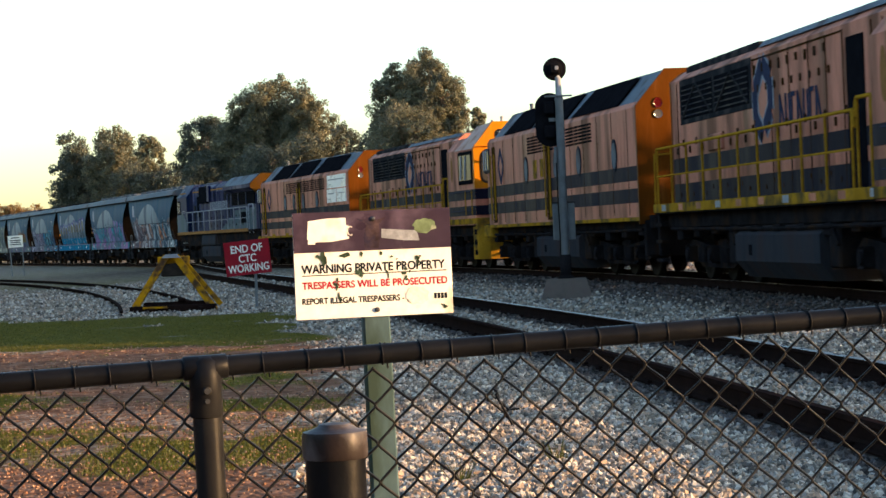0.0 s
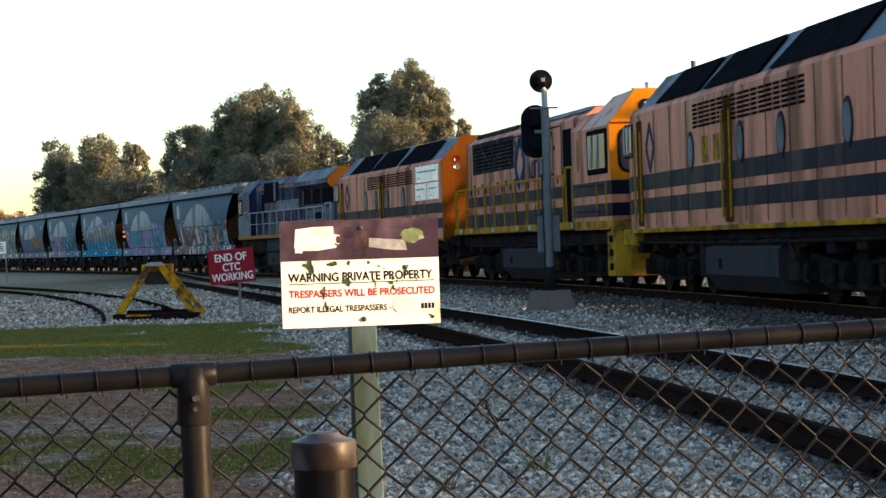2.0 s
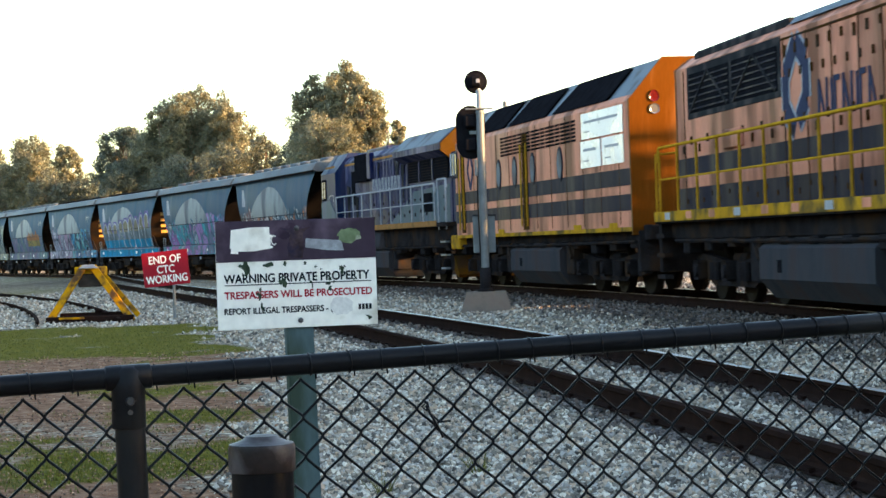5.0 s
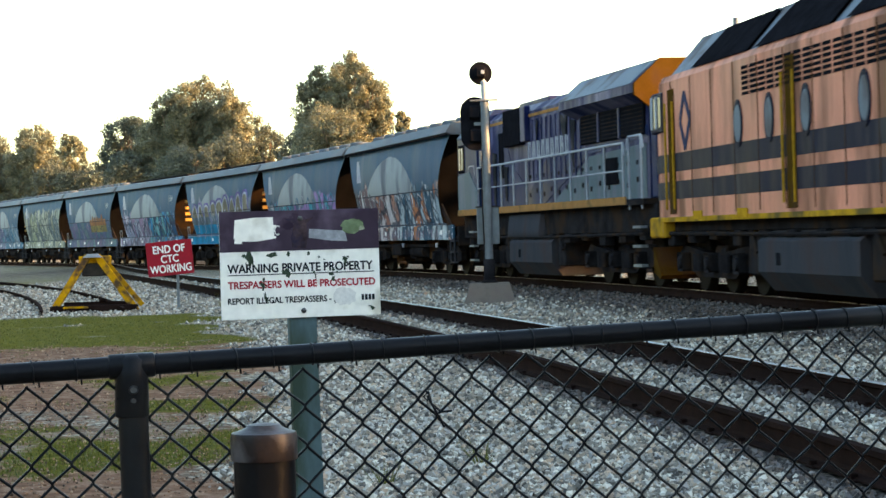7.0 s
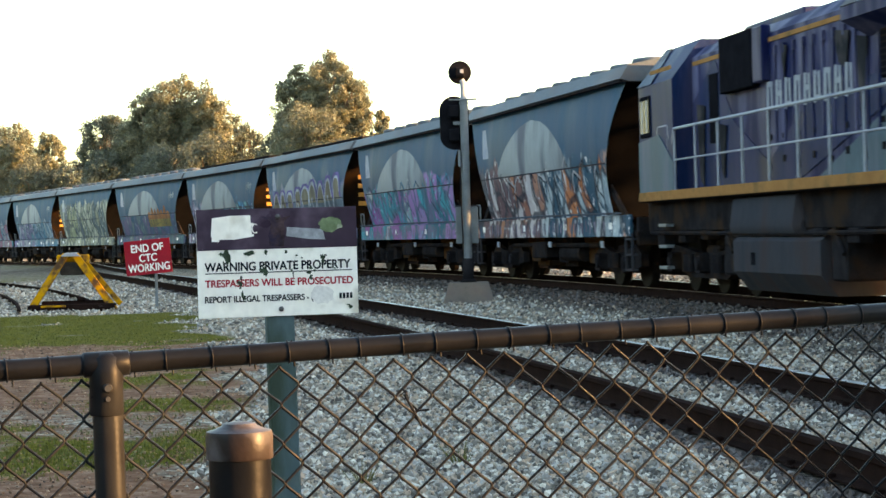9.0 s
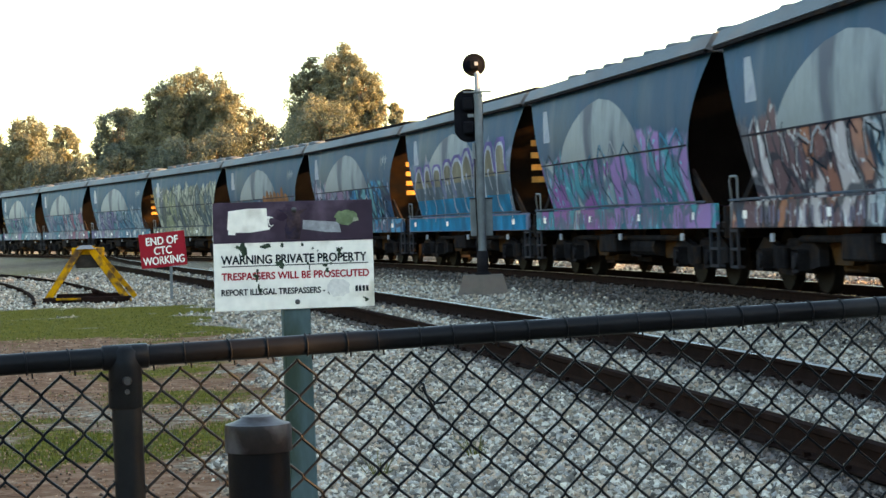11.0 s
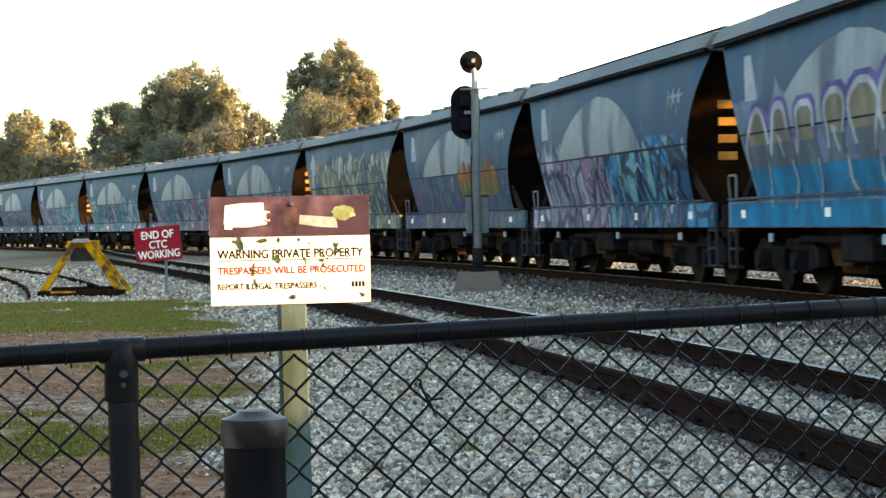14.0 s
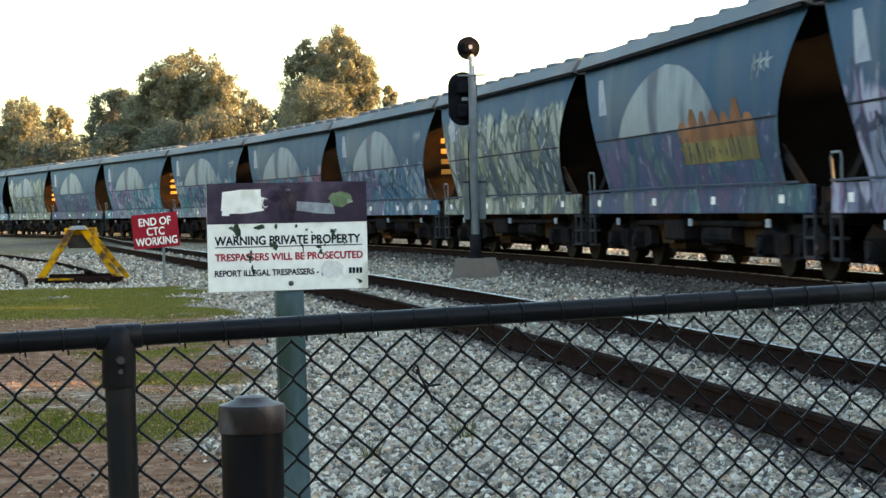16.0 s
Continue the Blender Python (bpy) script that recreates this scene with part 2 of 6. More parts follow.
# ---- mesh tools ----
class Geo:
    """A growing mesh: plain lists of corners and faces."""

    def __init__(self):
        self.v, self.f = [], []

    def add(self, v, f):
        n = len(self.v)
        self.v += [tuple(p) for p in v]
        self.f += [tuple(n + i for i in q) for q in f]
        return self

    def box(self, x0, x1, y0, y1, z0, z1, c=0.0):
        if c <= 0:
            v = [(x, y, z) for z in (z0, z1) for y in (y0, y1) for x in (x0, x1)]
            return self.add(v, [(0, 2, 3, 1), (4, 5, 7, 6), (0, 1, 5, 4), (2, 6, 7, 3), (0, 4, 6, 2), (1, 3, 7, 5)])
        v, ids = [], {}
        for sx, X in ((0, x0), (1, x1)):
            for sy, Y in ((0, y0), (1, y1)):
                for sz, Z in ((0, z0), (1, z1)):
                    ix, iy, iz = X + c * (1 - 2 * sx), Y + c * (1 - 2 * sy), Z + c * (1 - 2 * sz)
                    for ax, p in ((0, (X, iy, iz)), (1, (ix, Y, iz)), (2, (ix, iy, Z))):
                        ids[sx, sy, sz, ax] = len(v)
                        v.append(p)
        f = []
        for s in (0, 1):
            f.append([ids[s, a, b, 0] for a, b in ((0, 0), (1, 0), (1, 1), (0, 1))])
            f.append([ids[a, s, b, 1] for a, b in ((0, 0), (1, 0), (1, 1), (0, 1))])
            f.append([ids[a, b, s, 2] for a, b in ((0, 0), (1, 0), (1, 1), (0, 1))])
            for t in (0, 1):
                f.append([ids[s, t, 0, 0], ids[s, t, 1, 0], ids[s, t, 1, 1], ids[s, t, 0, 1]])
                f.append([ids[s, 0, t, 0], ids[s, 1, t, 0], ids[s, 1, t, 2], ids[s, 0, t, 2]])
                f.append([ids[0, s, t, 1], ids[1, s, t, 1], ids[1, s, t, 2], ids[0, s, t, 2]])
                for u in (0, 1):
                    f.append([ids[s, t, u, 0], ids[s, t, u, 1], ids[s, t, u, 2]])
        return self.add(v, f)

    def prism(self, outline, a, b, axis="y"):
        """outline: 2D points; swept along the axis from a to b. x: (y, z), y: (x, z), z: (x, y)."""
        put = {"x": lambda p, d: (d, p[0], p[1]), "y": lambda p, d: (p[0], d, p[1]), "z": lambda p, d: (p[0], p[1], d)}[axis]
        n = len(outline)
        v = [put(p, a) for p in outline] + [put(p, b) for p in outline]
        return self.add(v, [tuple(range(n)), tuple(range(2 * n - 1, n - 1, -1))] + [(i, (i + 1) % n, n + (i + 1) % n, n + i) for i in range(n)])

    def tube(self, pts, r, seg=8, cap=True):
        pts = [Vector(p) for p in pts]
        rs = r if isinstance(r, (list, tuple)) else [r] * len(pts)
        v, f, side = [], [], None
        for i, p in enumerate(pts):
            d = (pts[min(i + 1, len(pts) - 1)] - pts[max(i - 1, 0)]).normalized()
            if side is None:
                side = d.cross(Vector((0, 0, 1)) if abs(d.z) < 0.9 else Vector((1, 0, 0))).normalized()
            side = (side - d * side.dot(d)).normalized()
            up = d.cross(side)
            v += [p + (side * math.cos(k * math.tau / seg) + up * math.sin(k * math.tau / seg)) * rs[i] for k in range(seg)]
        for i in range(len(pts) - 1):
            f += [(i * seg + k, i * seg + (k + 1) % seg, (i + 1) * seg + (k + 1) % seg, (i + 1) * seg + k) for k in range(seg)]
        if cap:
            f += [tuple(range(seg)), tuple(range((len(pts) - 1) * seg, len(pts) * seg))]
        return self.add(v, f)

    def lathe(self, profile, at=(0, 0, 0), axis="z", seg=24):
        """profile: (radius, height) from end to end, closed at both ends."""
        put = {"z": lambda a, b, h: (a, b, h), "y": lambda a, b, h: (a, h, b), "x": lambda a, b, h: (h, a, b)}[axis]
        v, f, n = [], [], len(profile)
        for r, h in profile:
            for k in range(seg):
                p = put(r * math.cos(k * math.tau / seg), r * math.sin(k * math.tau / seg), h)
                v.append((p[0] + at[0], p[1] + at[1], p[2] + at[2]))
        for i in range(n - 1):
            f += [(i * seg + k, i * seg + (k + 1) % seg, (i + 1) * seg + (k + 1) % seg, (i + 1) * seg + k) for k in range(seg)]
        f += [tuple(range(seg)), tuple(range((n - 1) * seg, n * seg))]
        return self.add(v, f)

    def turn(self, m):
        self.v = [tuple(m @ Vector(p)) for p in self.v]
        return self


def mesh_of(name, g, mat, smooth=0.0):
    me = bpy.data.meshes.new(name)
    me.from_pydata(g.v, [], g.f)
    bm = bmesh.new()
    bm.from_mesh(me)
    bmesh.ops.recalc_face_normals(bm, faces=bm.faces)
    if smooth:
        for f in bm.faces:
            f.smooth = True
        for e in bm.edges:
            e.smooth = len(e.link_faces) == 2 and e.calc_face_angle(0) < radians(smooth)
    bm.to_mesh(me)
    bm.free()
    me.materials.append(mat)
    return me


def part(name, g, mat, parent=None, label="", smooth=0.0):
    """Links g as one mesh object under a thing or a part."""
    ob = new(name, mesh_of(name, g, mat, smooth))
    ob.parent = parent
    return tagged(ob, label) if label else ob


def thing(name, label, category, group="", kind=""):
    return tagged(new(name), label, category, group, kind)


def letters(name, text, size, mat, parent, m, bold=0.0, width=None, depth=0.001):
    """Words in the built-in font as a mesh; m places them: x along the words, y up, z out of the face."""
    cu = bpy.data.curves.new(name, "FONT")
    cu.body, cu.size, cu.extrude, cu.align_x = text, size, depth, "CENTER"
    tmp = new(name, cu)
    bpy.context.view_layer.update()
    me = bpy.data.meshes.new_from_object(tmp.evaluated_get(bpy.context.evaluated_depsgraph_get()))
    bpy.data.objects.remove(tmp)
    xs = [v.co.x for v in me.vertices]
    k = width / (max(xs) - min(xs)) if width else 1.0
    mid = (max(xs) + min(xs)) / 2
    g = Geo()
    for n, (dx, dy) in enumerate(((0, 0), (bold, 0), (-bold, 0), (0, bold), (0, -bold)) if bold else ((0, 0),)):
        g.add([m @ Vector(((v.co.x - mid) * k + dx, v.co.y + dy, v.co.z + n * 0.00006)) for v in me.vertices], [tuple(p.vertices) for p in me.polygons])
    bold_me = bpy.data.meshes.new(name)
    bold_me.from_pydata(g.v, [], g.f)
    bold_me.materials.append(mat)
    ob = new(name, bold_me)
    ob.parent = parent
    return ob


# ---- lines of the tracks ----
RAIL_Z = 0.29
X0, Y0, TH, BEND, BEND_END, HALF = 4.75, 28.02, 1.7092, 0.0034, 70.3, 1.45


def main_line(s, off=HALF):
    """A point of the main line: s metres back along the train's way, off metres across; and its heading."""
    a = TH + BEND * min(s, BEND_END)
    q = min(s, BEND_END)
    x = X0 + (math.sin(TH + BEND * q) - math.sin(TH)) / BEND
    y = Y0 - (math.cos(TH + BEND * q) - math.cos(TH)) / BEND
    if s > BEND_END:
        x, y = x + math.cos(a) * (s - BEND_END), y + math.sin(a) * (s - BEND_END)
    return x + math.sin(a) * off, y - math.cos(a) * off, a


def siding(y, off=0.0):
    q = min(y, 95.0)
    d = -0.1078 - 0.004257 * q + 3.4e-5 * q * q
    x = 4.132 - 0.1078 * q - 0.0021284 * q * q + 1.1331e-5 * q ** 3 + d * (y - q)
    n = math.hypot(1, d)
    return x + off / n, y - off * d / n, math.atan2(1, d)


def spur(y, off=0.0):
    u = y - 38.7
    x, d = -6.95 - 0.20 * u - 0.0028 * u * u, -0.20 - 0.0056 * u
    n = math.hypot(1, d)
    return x + off / n, y - off * d / n, math.atan2(1, d)


# ---- ground ----
def step(pts, y):
    for (a, va), (b, vb) in zip(pts, pts[1:]):
        if y <= b:
            return va + (vb - va) * max(0.0, min(1.0, (y - a) / (b - a)))
    return pts[-1][1]


EDGE = ((7, -0.6), (10.7, -0.86), (17.8, -1.42), (27, -2.9), (35.4, -4.1), (39.5, -5.2), (60, -9.0))


def n3(x, y, k, o=0.0):
    return noise.noise((x * k, y * k, o))


def cover(x, y):
    """Shares of grass and of bare dirt; what is left is gravel."""
    e = step(EDGE, y) + 0.45 * n3(x, y, 0.9) * (1 + y / 25) + 0.25 * n3(x, y, 3.1, 4)
    inn = max(0.0, min(1.0, (e - x) / 0.35))
    if y > 60 or x < -22:
        g = 0.40 + 0.6 * n3(x, y, 0.12, 8)
        return max(0, g) * (1 if x < -14 else 0.4), 0.3
    rough = 0.75 * n3(x, y * 0.7, 0.7, 2) + 0.5 * n3(x, y, 2.2, 3)
    grass = step(((8, 0.15), (11.3, 0.2), (12.2, 0.44), (14.5, 0.5), (16.5, 0.38), (19, 0.42), (21, 0.26), (23, 0.15), (25.4, 0.12), (27, 0.95), (36.5, 1.0), (38.2, 0.0), (60, 0.0)), y)
    dirt = step(((8, 1.0), (11.4, 0.95), (12.3, 0.5), (16, 0.65), (18, 1.0), (21, 1.1), (26, 1.1), (27.5, 0.3), (37, 0.0), (60, 0.0)), y + 1.5 * n3(x, y, 0.4, 5))
    gr = max(0.0, min(1.0, 0.5 + (grass - 0.5 + rough) * 1.6))
    if grass < 0.05:
        gr = max(0.0, rough - 0.1) * 0.8
    return inn * gr, inn * max(0.0, min(1.0, dirt + 0.4 * rough))


def shade_and_dust(x, y):
    """Share of darkening on the ballast, painted train shade with brake dust and rust: all along the main line, and
    close by the siding's rails.
    """
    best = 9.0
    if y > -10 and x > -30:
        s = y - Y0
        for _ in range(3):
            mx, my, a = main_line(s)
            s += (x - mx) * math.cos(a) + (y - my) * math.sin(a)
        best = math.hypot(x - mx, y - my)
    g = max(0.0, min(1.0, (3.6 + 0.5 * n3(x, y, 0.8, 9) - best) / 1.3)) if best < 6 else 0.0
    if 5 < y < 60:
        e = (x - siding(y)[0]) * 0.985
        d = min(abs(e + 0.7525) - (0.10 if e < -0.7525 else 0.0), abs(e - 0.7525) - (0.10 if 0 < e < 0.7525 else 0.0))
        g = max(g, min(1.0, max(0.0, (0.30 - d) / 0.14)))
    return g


def ground_z(x, y):
    z = step(((3, 0.0), (9, 0.09), (12, 0.105)), y)
    return z + 0.012 * n3(x, y, 1.3, 1) + 0.006 * n3(x, y, 4.0, 6) if abs(x) < 25 and 3 < y < 70 else z


def build_ground():
    def spread(lo, hi, st, out):
        a = [lo - d for d in reversed(out)]
        return a + [lo + i * st for i in range(int((hi - lo) / st) + 1)] + [hi + d for d in out]
    out = [1, 3, 6, 12, 25, 60, 140, 350, 900, 2400]
    xs = spread(-12, 8, 0.16, out)
    ys = spread(8, 46, 0.16, out)
    v, f, col = [], [], []
    for y in ys:
        for x in xs:
            v.append((x, y, ground_z(x, y)))
            col.append((*cover(x, y), shade_and_dust(x, y) if -30 < x < 12 and 5 < y < 110 else 0.0))
    w = len(xs)
    for j in range(len(ys) - 1):
        f += [(j * w + i, j * w + i + 1, (j + 1) * w + i + 1, (j + 1) * w + i) for i in range(w - 1)]
    me = bpy.data.meshes.new("ground")
    me.from_pydata(v, [], f)
    att = me.color_attributes.new("cover", "FLOAT_COLOR", "POINT")
    for i, (g, d, k) in enumerate(col):
        att.data[i].color = (g, d, k, 1)
    m = bpy.data.materials.new("gravel_dirt_grass")
    m.use_nodes = True
    N, L = m.node_tree.nodes, m.node_tree.links
    b = N["Principled BSDF"]
    tc = N.new("ShaderNodeTexCoord")

    def tex(sc, det=4.0):
        n = N.new("ShaderNodeTexNoise")
        n.inputs["Scale"].default_value, n.inputs["Detail"].default_value = sc, det
        L.new(tc.outputs["Object"], n.inputs["Vector"])
        return n.outputs[0]

    def ramp(src, stops):
        r = N.new("ShaderNodeValToRGB")
        while len(r.color_ramp.elements) < len(stops):
            r.color_ramp.elements.new(0.5)
        for e, (p, c) in zip(r.color_ramp.elements, stops):
            e.position, e.color = p, (*c, 1)
        L.new(src, r.inputs[0])
        return r.outputs[0]

    def mix(fac, a, z):
        n = N.new("ShaderNodeMix")
        n.data_type = "RGBA"
        L.new(fac, n.inputs[0]), L.new(a, n.inputs[6]), L.new(z, n.inputs[7])
        return n.outputs[2]

    vo = N.new("ShaderNodeTexVoronoi")
    vo.inputs["Scale"].default_value = 21.0
    L.new(tc.outputs["Object"], vo.inputs["Vector"])
    sep = N.new("ShaderNodeSeparateColor")
    L.new(vo.outputs["Color"], sep.inputs[0])
    gravel = ramp(sep.outputs[0], ((0.0, (0.085, 0.077, 0.068)), (0.35, (0.24, 0.21, 0.165)), (0.6, (0.34, 0.255, 0.185)), (0.8, (0.38, 0.335, 0.27)), (1.0, (0.55, 0.48, 0.375))))
    # Crevice shade painted in: each stone's colour falls off towards its rim.
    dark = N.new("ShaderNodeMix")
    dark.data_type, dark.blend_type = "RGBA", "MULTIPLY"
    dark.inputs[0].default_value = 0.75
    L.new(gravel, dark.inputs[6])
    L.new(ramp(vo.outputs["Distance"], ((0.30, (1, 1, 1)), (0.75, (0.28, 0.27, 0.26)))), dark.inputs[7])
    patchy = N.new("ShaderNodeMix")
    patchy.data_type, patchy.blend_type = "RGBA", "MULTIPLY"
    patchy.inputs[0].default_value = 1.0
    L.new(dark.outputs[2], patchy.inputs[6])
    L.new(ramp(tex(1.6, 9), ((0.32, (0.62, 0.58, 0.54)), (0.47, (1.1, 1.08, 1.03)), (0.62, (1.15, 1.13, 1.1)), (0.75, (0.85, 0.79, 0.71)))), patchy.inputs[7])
    dirt = ramp(tex(7, 8), ((0.3, (0.110, 0.050, 0.028)), (0.5, (0.190, 0.094, 0.056)), (0.7, (0.30, 0.175, 0.115))))
    grass = ramp(tex(9, 8), ((0.3, (0.062, 0.050, 0.008)), (0.5, (0.096, 0.086, 0.010)), (0.7, (0.19, 0.135, 0.028))))
    at = N.new("ShaderNodeAttribute")
    at.attribute_name = "cover"
    sc = N.new("ShaderNodeSeparateColor")
    L.new(at.outputs["Color"], sc.inputs[0])

    def edged(src, big):
        s = N.new("ShaderNodeMath")
        s.operation = "ADD"
        L.new(src, s.inputs[0]), L.new(big, s.inputs[1])
        r = N.new("ShaderNodeMapRange")
        r.inputs[1].default_value, r.inputs[2].default_value = 0.85, 1.15
        L.new(s.outputs[0], r.inputs[0])
        return r.outputs[0]
    # Darkens the ballast by that share: train shade in the colour, plus dust.
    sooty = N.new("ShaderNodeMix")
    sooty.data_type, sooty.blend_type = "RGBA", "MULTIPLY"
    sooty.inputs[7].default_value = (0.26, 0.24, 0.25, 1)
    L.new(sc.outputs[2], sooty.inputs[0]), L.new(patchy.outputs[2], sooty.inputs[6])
    c = mix(edged(sc.outputs[1], tex(12, 6)), sooty.outputs[2], dirt)
    c = mix(edged(sc.outputs[0], tex(16, 6)), c, grass)
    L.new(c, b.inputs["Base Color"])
    b.inputs["Roughness"].default_value = 0.95
    b.inputs["Specular IOR Level"].default_value = 0.02
    bp = N.new("ShaderNodeBump")
    bp.inputs["Strength"].default_value, bp.inputs["Distance"].default_value = 0.8, 0.03
    bp.invert = True
    L.new(vo.outputs["Distance"], bp.inputs["Height"])
    L.new(bp.outputs[0], b.inputs["Normal"])
    me.materials.append(m)
    return tagged(new("ground", me), "grey ballast gravel with patchy grass and reddish dirt", "ground", "", "structure")


build_ground()


# ---- railway tracks ----
RAIL = ((-0.070, -0.17), (0.070, -0.17), (0.070, -0.158), (0.016, -0.145), (0.010, -0.125), (0.010, -0.045), (0.035, -0.034), (0.035, -0.006), (-0.035, -0.006), (-0.035, -0.034), (-0.010, -0.045), (-0.010, -0.125), (-0.016, -0.145), (-0.070, -0.158))
HEAD = ((-0.034, -0.007), (0.034, -0.007), (0.034, -0.003), (0.026, 0.0), (-0.026, 0.0), (-0.034, -0.003))


def sweep(line, us, off, prof, z):
    g, n = Geo(), len(prof)
    for u in us:
        for px, pz in prof:
            x, y, a = line(u, off + px)
            g.v.append((x, y, z + pz))
    for i in range(len(us) - 1):
        g.f += [(i * n + k, i * n + (k + 1) % n, (i + 1) * n + (k + 1) % n, (i + 1) * n + k) for k in range(n)]
    g.f += [tuple(range(n)), tuple(range((len(us) - 1) * n, len(us) * n))]
    return g


def build_track(line, us, mid, z, label, sleepers, rusty, near_dull=False):
    t = thing("railway_track", label, "railway track", "railway tracks", "structure")
    for off in (mid - 0.7525, mid + 0.7525):
        r = part("rail", sweep(line, us, off, RAIL, z), M["rust"], t)
        part("rail_head", sweep(line, us, off, HEAD, z), M["rust"] if rusty or (near_dull and off < mid) else M["railhead"], r)
    g = Geo().box(-1.25, 1.25, -0.115, 0.115, -0.14, 0, 0.012)
    me = mesh_of("sleeper", g, M["sleeper"])
    clip = mesh_of("rail_plate", Geo().box(-0.09, 0.09, -0.07, 0.07, 0, 0.014, 0.004).box(-0.085, -0.05, -0.02, 0.02, 0.014, 0.04).box(0.05, 0.085, -0.02, 0.02, 0.014, 0.04), M["rust"])
    for u in sleepers:
        x, y, a = line(u, mid)
        s = new("sleeper", me)
        s.parent, s.location, s.rotation_euler = t, (x, y, z - 0.176), (0, 0, a - math.pi / 2 + random.uniform(-0.02, 0.02))
        for off in (-0.7525, 0.7525):
            c = new("rail_plate", clip)
            c.parent, c.location = s, (off, 0, 0)
    return t


build_track(main_line, [i * 2.0 for i in range(-35, 150)], HALF, RAIL_Z, "worn steel main line on grey ballast, curving away", [i * 0.65 - 22 for i in range(125)], False)
build_track(siding, [-19.0 + i * 1.5 for i in range(94)], 0.0, 0.28, "dark rusty siding rails with a worn head in ballast", [6 + i * 0.65 for i in range(70)], False, True)
build_track(spur, [38.6 + i * 1.2 for i in range(45)], 0.0, 0.20, "rusty dead-end spur curving away from its buffer stop", [39.3 + i * 0.65 for i in range(36)], True)


# ---- loose ballast stones and grass blades ----
def on_rail(x, y):
    sx = siding(y)[0]
    dd = abs(x - sx) * 0.985
    return abs(dd - 0.7525) < (0.13 if x < sx else 0.09)


def stone_mat(name, k):
    m = bpy.data.materials.new(name)
    m.use_nodes = True
    N, L = m.node_tree.nodes, m.node_tree.links
    b = N["Principled BSDF"]
    gm, r = N.new("ShaderNodeNewGeometry"), N.new("ShaderNodeValToRGB")
    stops = ((0.0, (0.065, 0.058, 0.052)), (0.3, (0.22, 0.188, 0.150)), (0.5, (0.36, 0.275, 0.20)), (0.62, (0.50, 0.345, 0.235)), (0.7, (0.29, 0.275, 0.25)), (1.0, (0.70, 0.615, 0.49)))
    while len(r.color_ramp.elements) < len(stops):
        r.color_ramp.elements.new(0.5)
    for e, (p, c) in zip(r.color_ramp.elements, stops):
        e.position, e.color = p, (c[0] * k[0], c[1] * k[1], c[2] * k[2], 1)
    L.new(gm.outputs["Random Per Island"], r.inputs[0])
    L.new(r.outputs[0], b.inputs["Base Color"])
    b.inputs["Roughness"].default_value = 0.85
    b.inputs["Specular IOR Level"].default_value = 0.3
    return m


def build_stones():
    rnd = random.Random(5)
    clean, sooty, dirt = Geo(), Geo(), Geo()
    base = [(1, 0, 0), (-1, 0, 0), (0, 1, 0), (0, -1, 0), (0, 0, 1), (0, 0, -1)]
    fs = [(0, 2, 4), (2, 1, 4), (1, 3, 4), (3, 0, 4), (2, 0, 5), (1, 2, 5), (3, 1, 5), (0, 3, 5)]

    def stone(g, x, y, r):
        e = Euler((rnd.uniform(0, 6), rnd.uniform(0, 6), rnd.uniform(0, 6))).to_matrix()
        k = [Vector(b) * r * rnd.uniform(0.6, 1.25) for b in base]
        z = ground_z(x, y) + r * rnd.uniform(-0.1, 0.5)
        g.add([(e @ p) + Vector((x, y, z)) for p in k], fs)
    for y0, y1, dens in ((8.8, 12, 1250), (12, 15, 820), (15, 20, 400), (20, 28, 170), (28, 44, 70), (44, 72, 30)):
        xa, xb = step(EDGE, (y0 + y1) / 2) - 0.5 if y1 < 40 else -0.27 * y1, 0.225 * min(y1, 44) + 0.4
        for _ in range(int((xb - xa) * (y1 - y0) * dens)):
            x, y = rnd.uniform(xa, xb), rnd.uniform(y0, y1)
            gr, di = cover(x, y)
            if on_rail(x, y) or rnd.random() < gr * 1.6 + di * 1.1:
                continue
            r = rnd.uniform(0.010, 0.030) * (1 + max(0, y - 15) * 0.022)
            # Stones near the line take the darker colour that carries the train's shade.
            stone(sooty if rnd.random() < shade_and_dust(x, y) else clean, x, y, r)
    # grit and litter on the bare dirt
    for y0, y1, dens in ((8.8, 13, 520), (13, 18, 260), (18, 27, 90)):
        xa, xb = -0.25 * y1, step(EDGE, (y0 + y1) / 2) + 0.3
        for _ in range(int((xb - xa) * (y1 - y0) * dens)):
            x, y = rnd.uniform(xa, xb), rnd.uniform(y0, y1)
            if n3(x, y, 1.1, 12) + rnd.uniform(-0.5, 0.5) > -0.1:
                stone(dirt, x, y, rnd.uniform(0.004, 0.013) * (1 + max(0, y - 12) * 0.02))
    for g, name, k, label in ((clean, "ballast_stones", (1, 1, 1), "loose crushed grey and tan ballast stones"), (sooty, "shaded_dusty_ballast", (0.30, 0.28, 0.30), "ballast stones darkened by brake dust and painted train shade beside the rails"), (dirt, "dirt_grit", (0.75, 0.5, 0.38), "brown grit and litter on bare dirt")):
        me = bpy.data.meshes.new(name)
        me.from_pydata(g.v, [], g.f)
        me.materials.append(stone_mat(name, k))
        tagged(new(name, me), label, "gravel", "", "stuff")


build_stones()


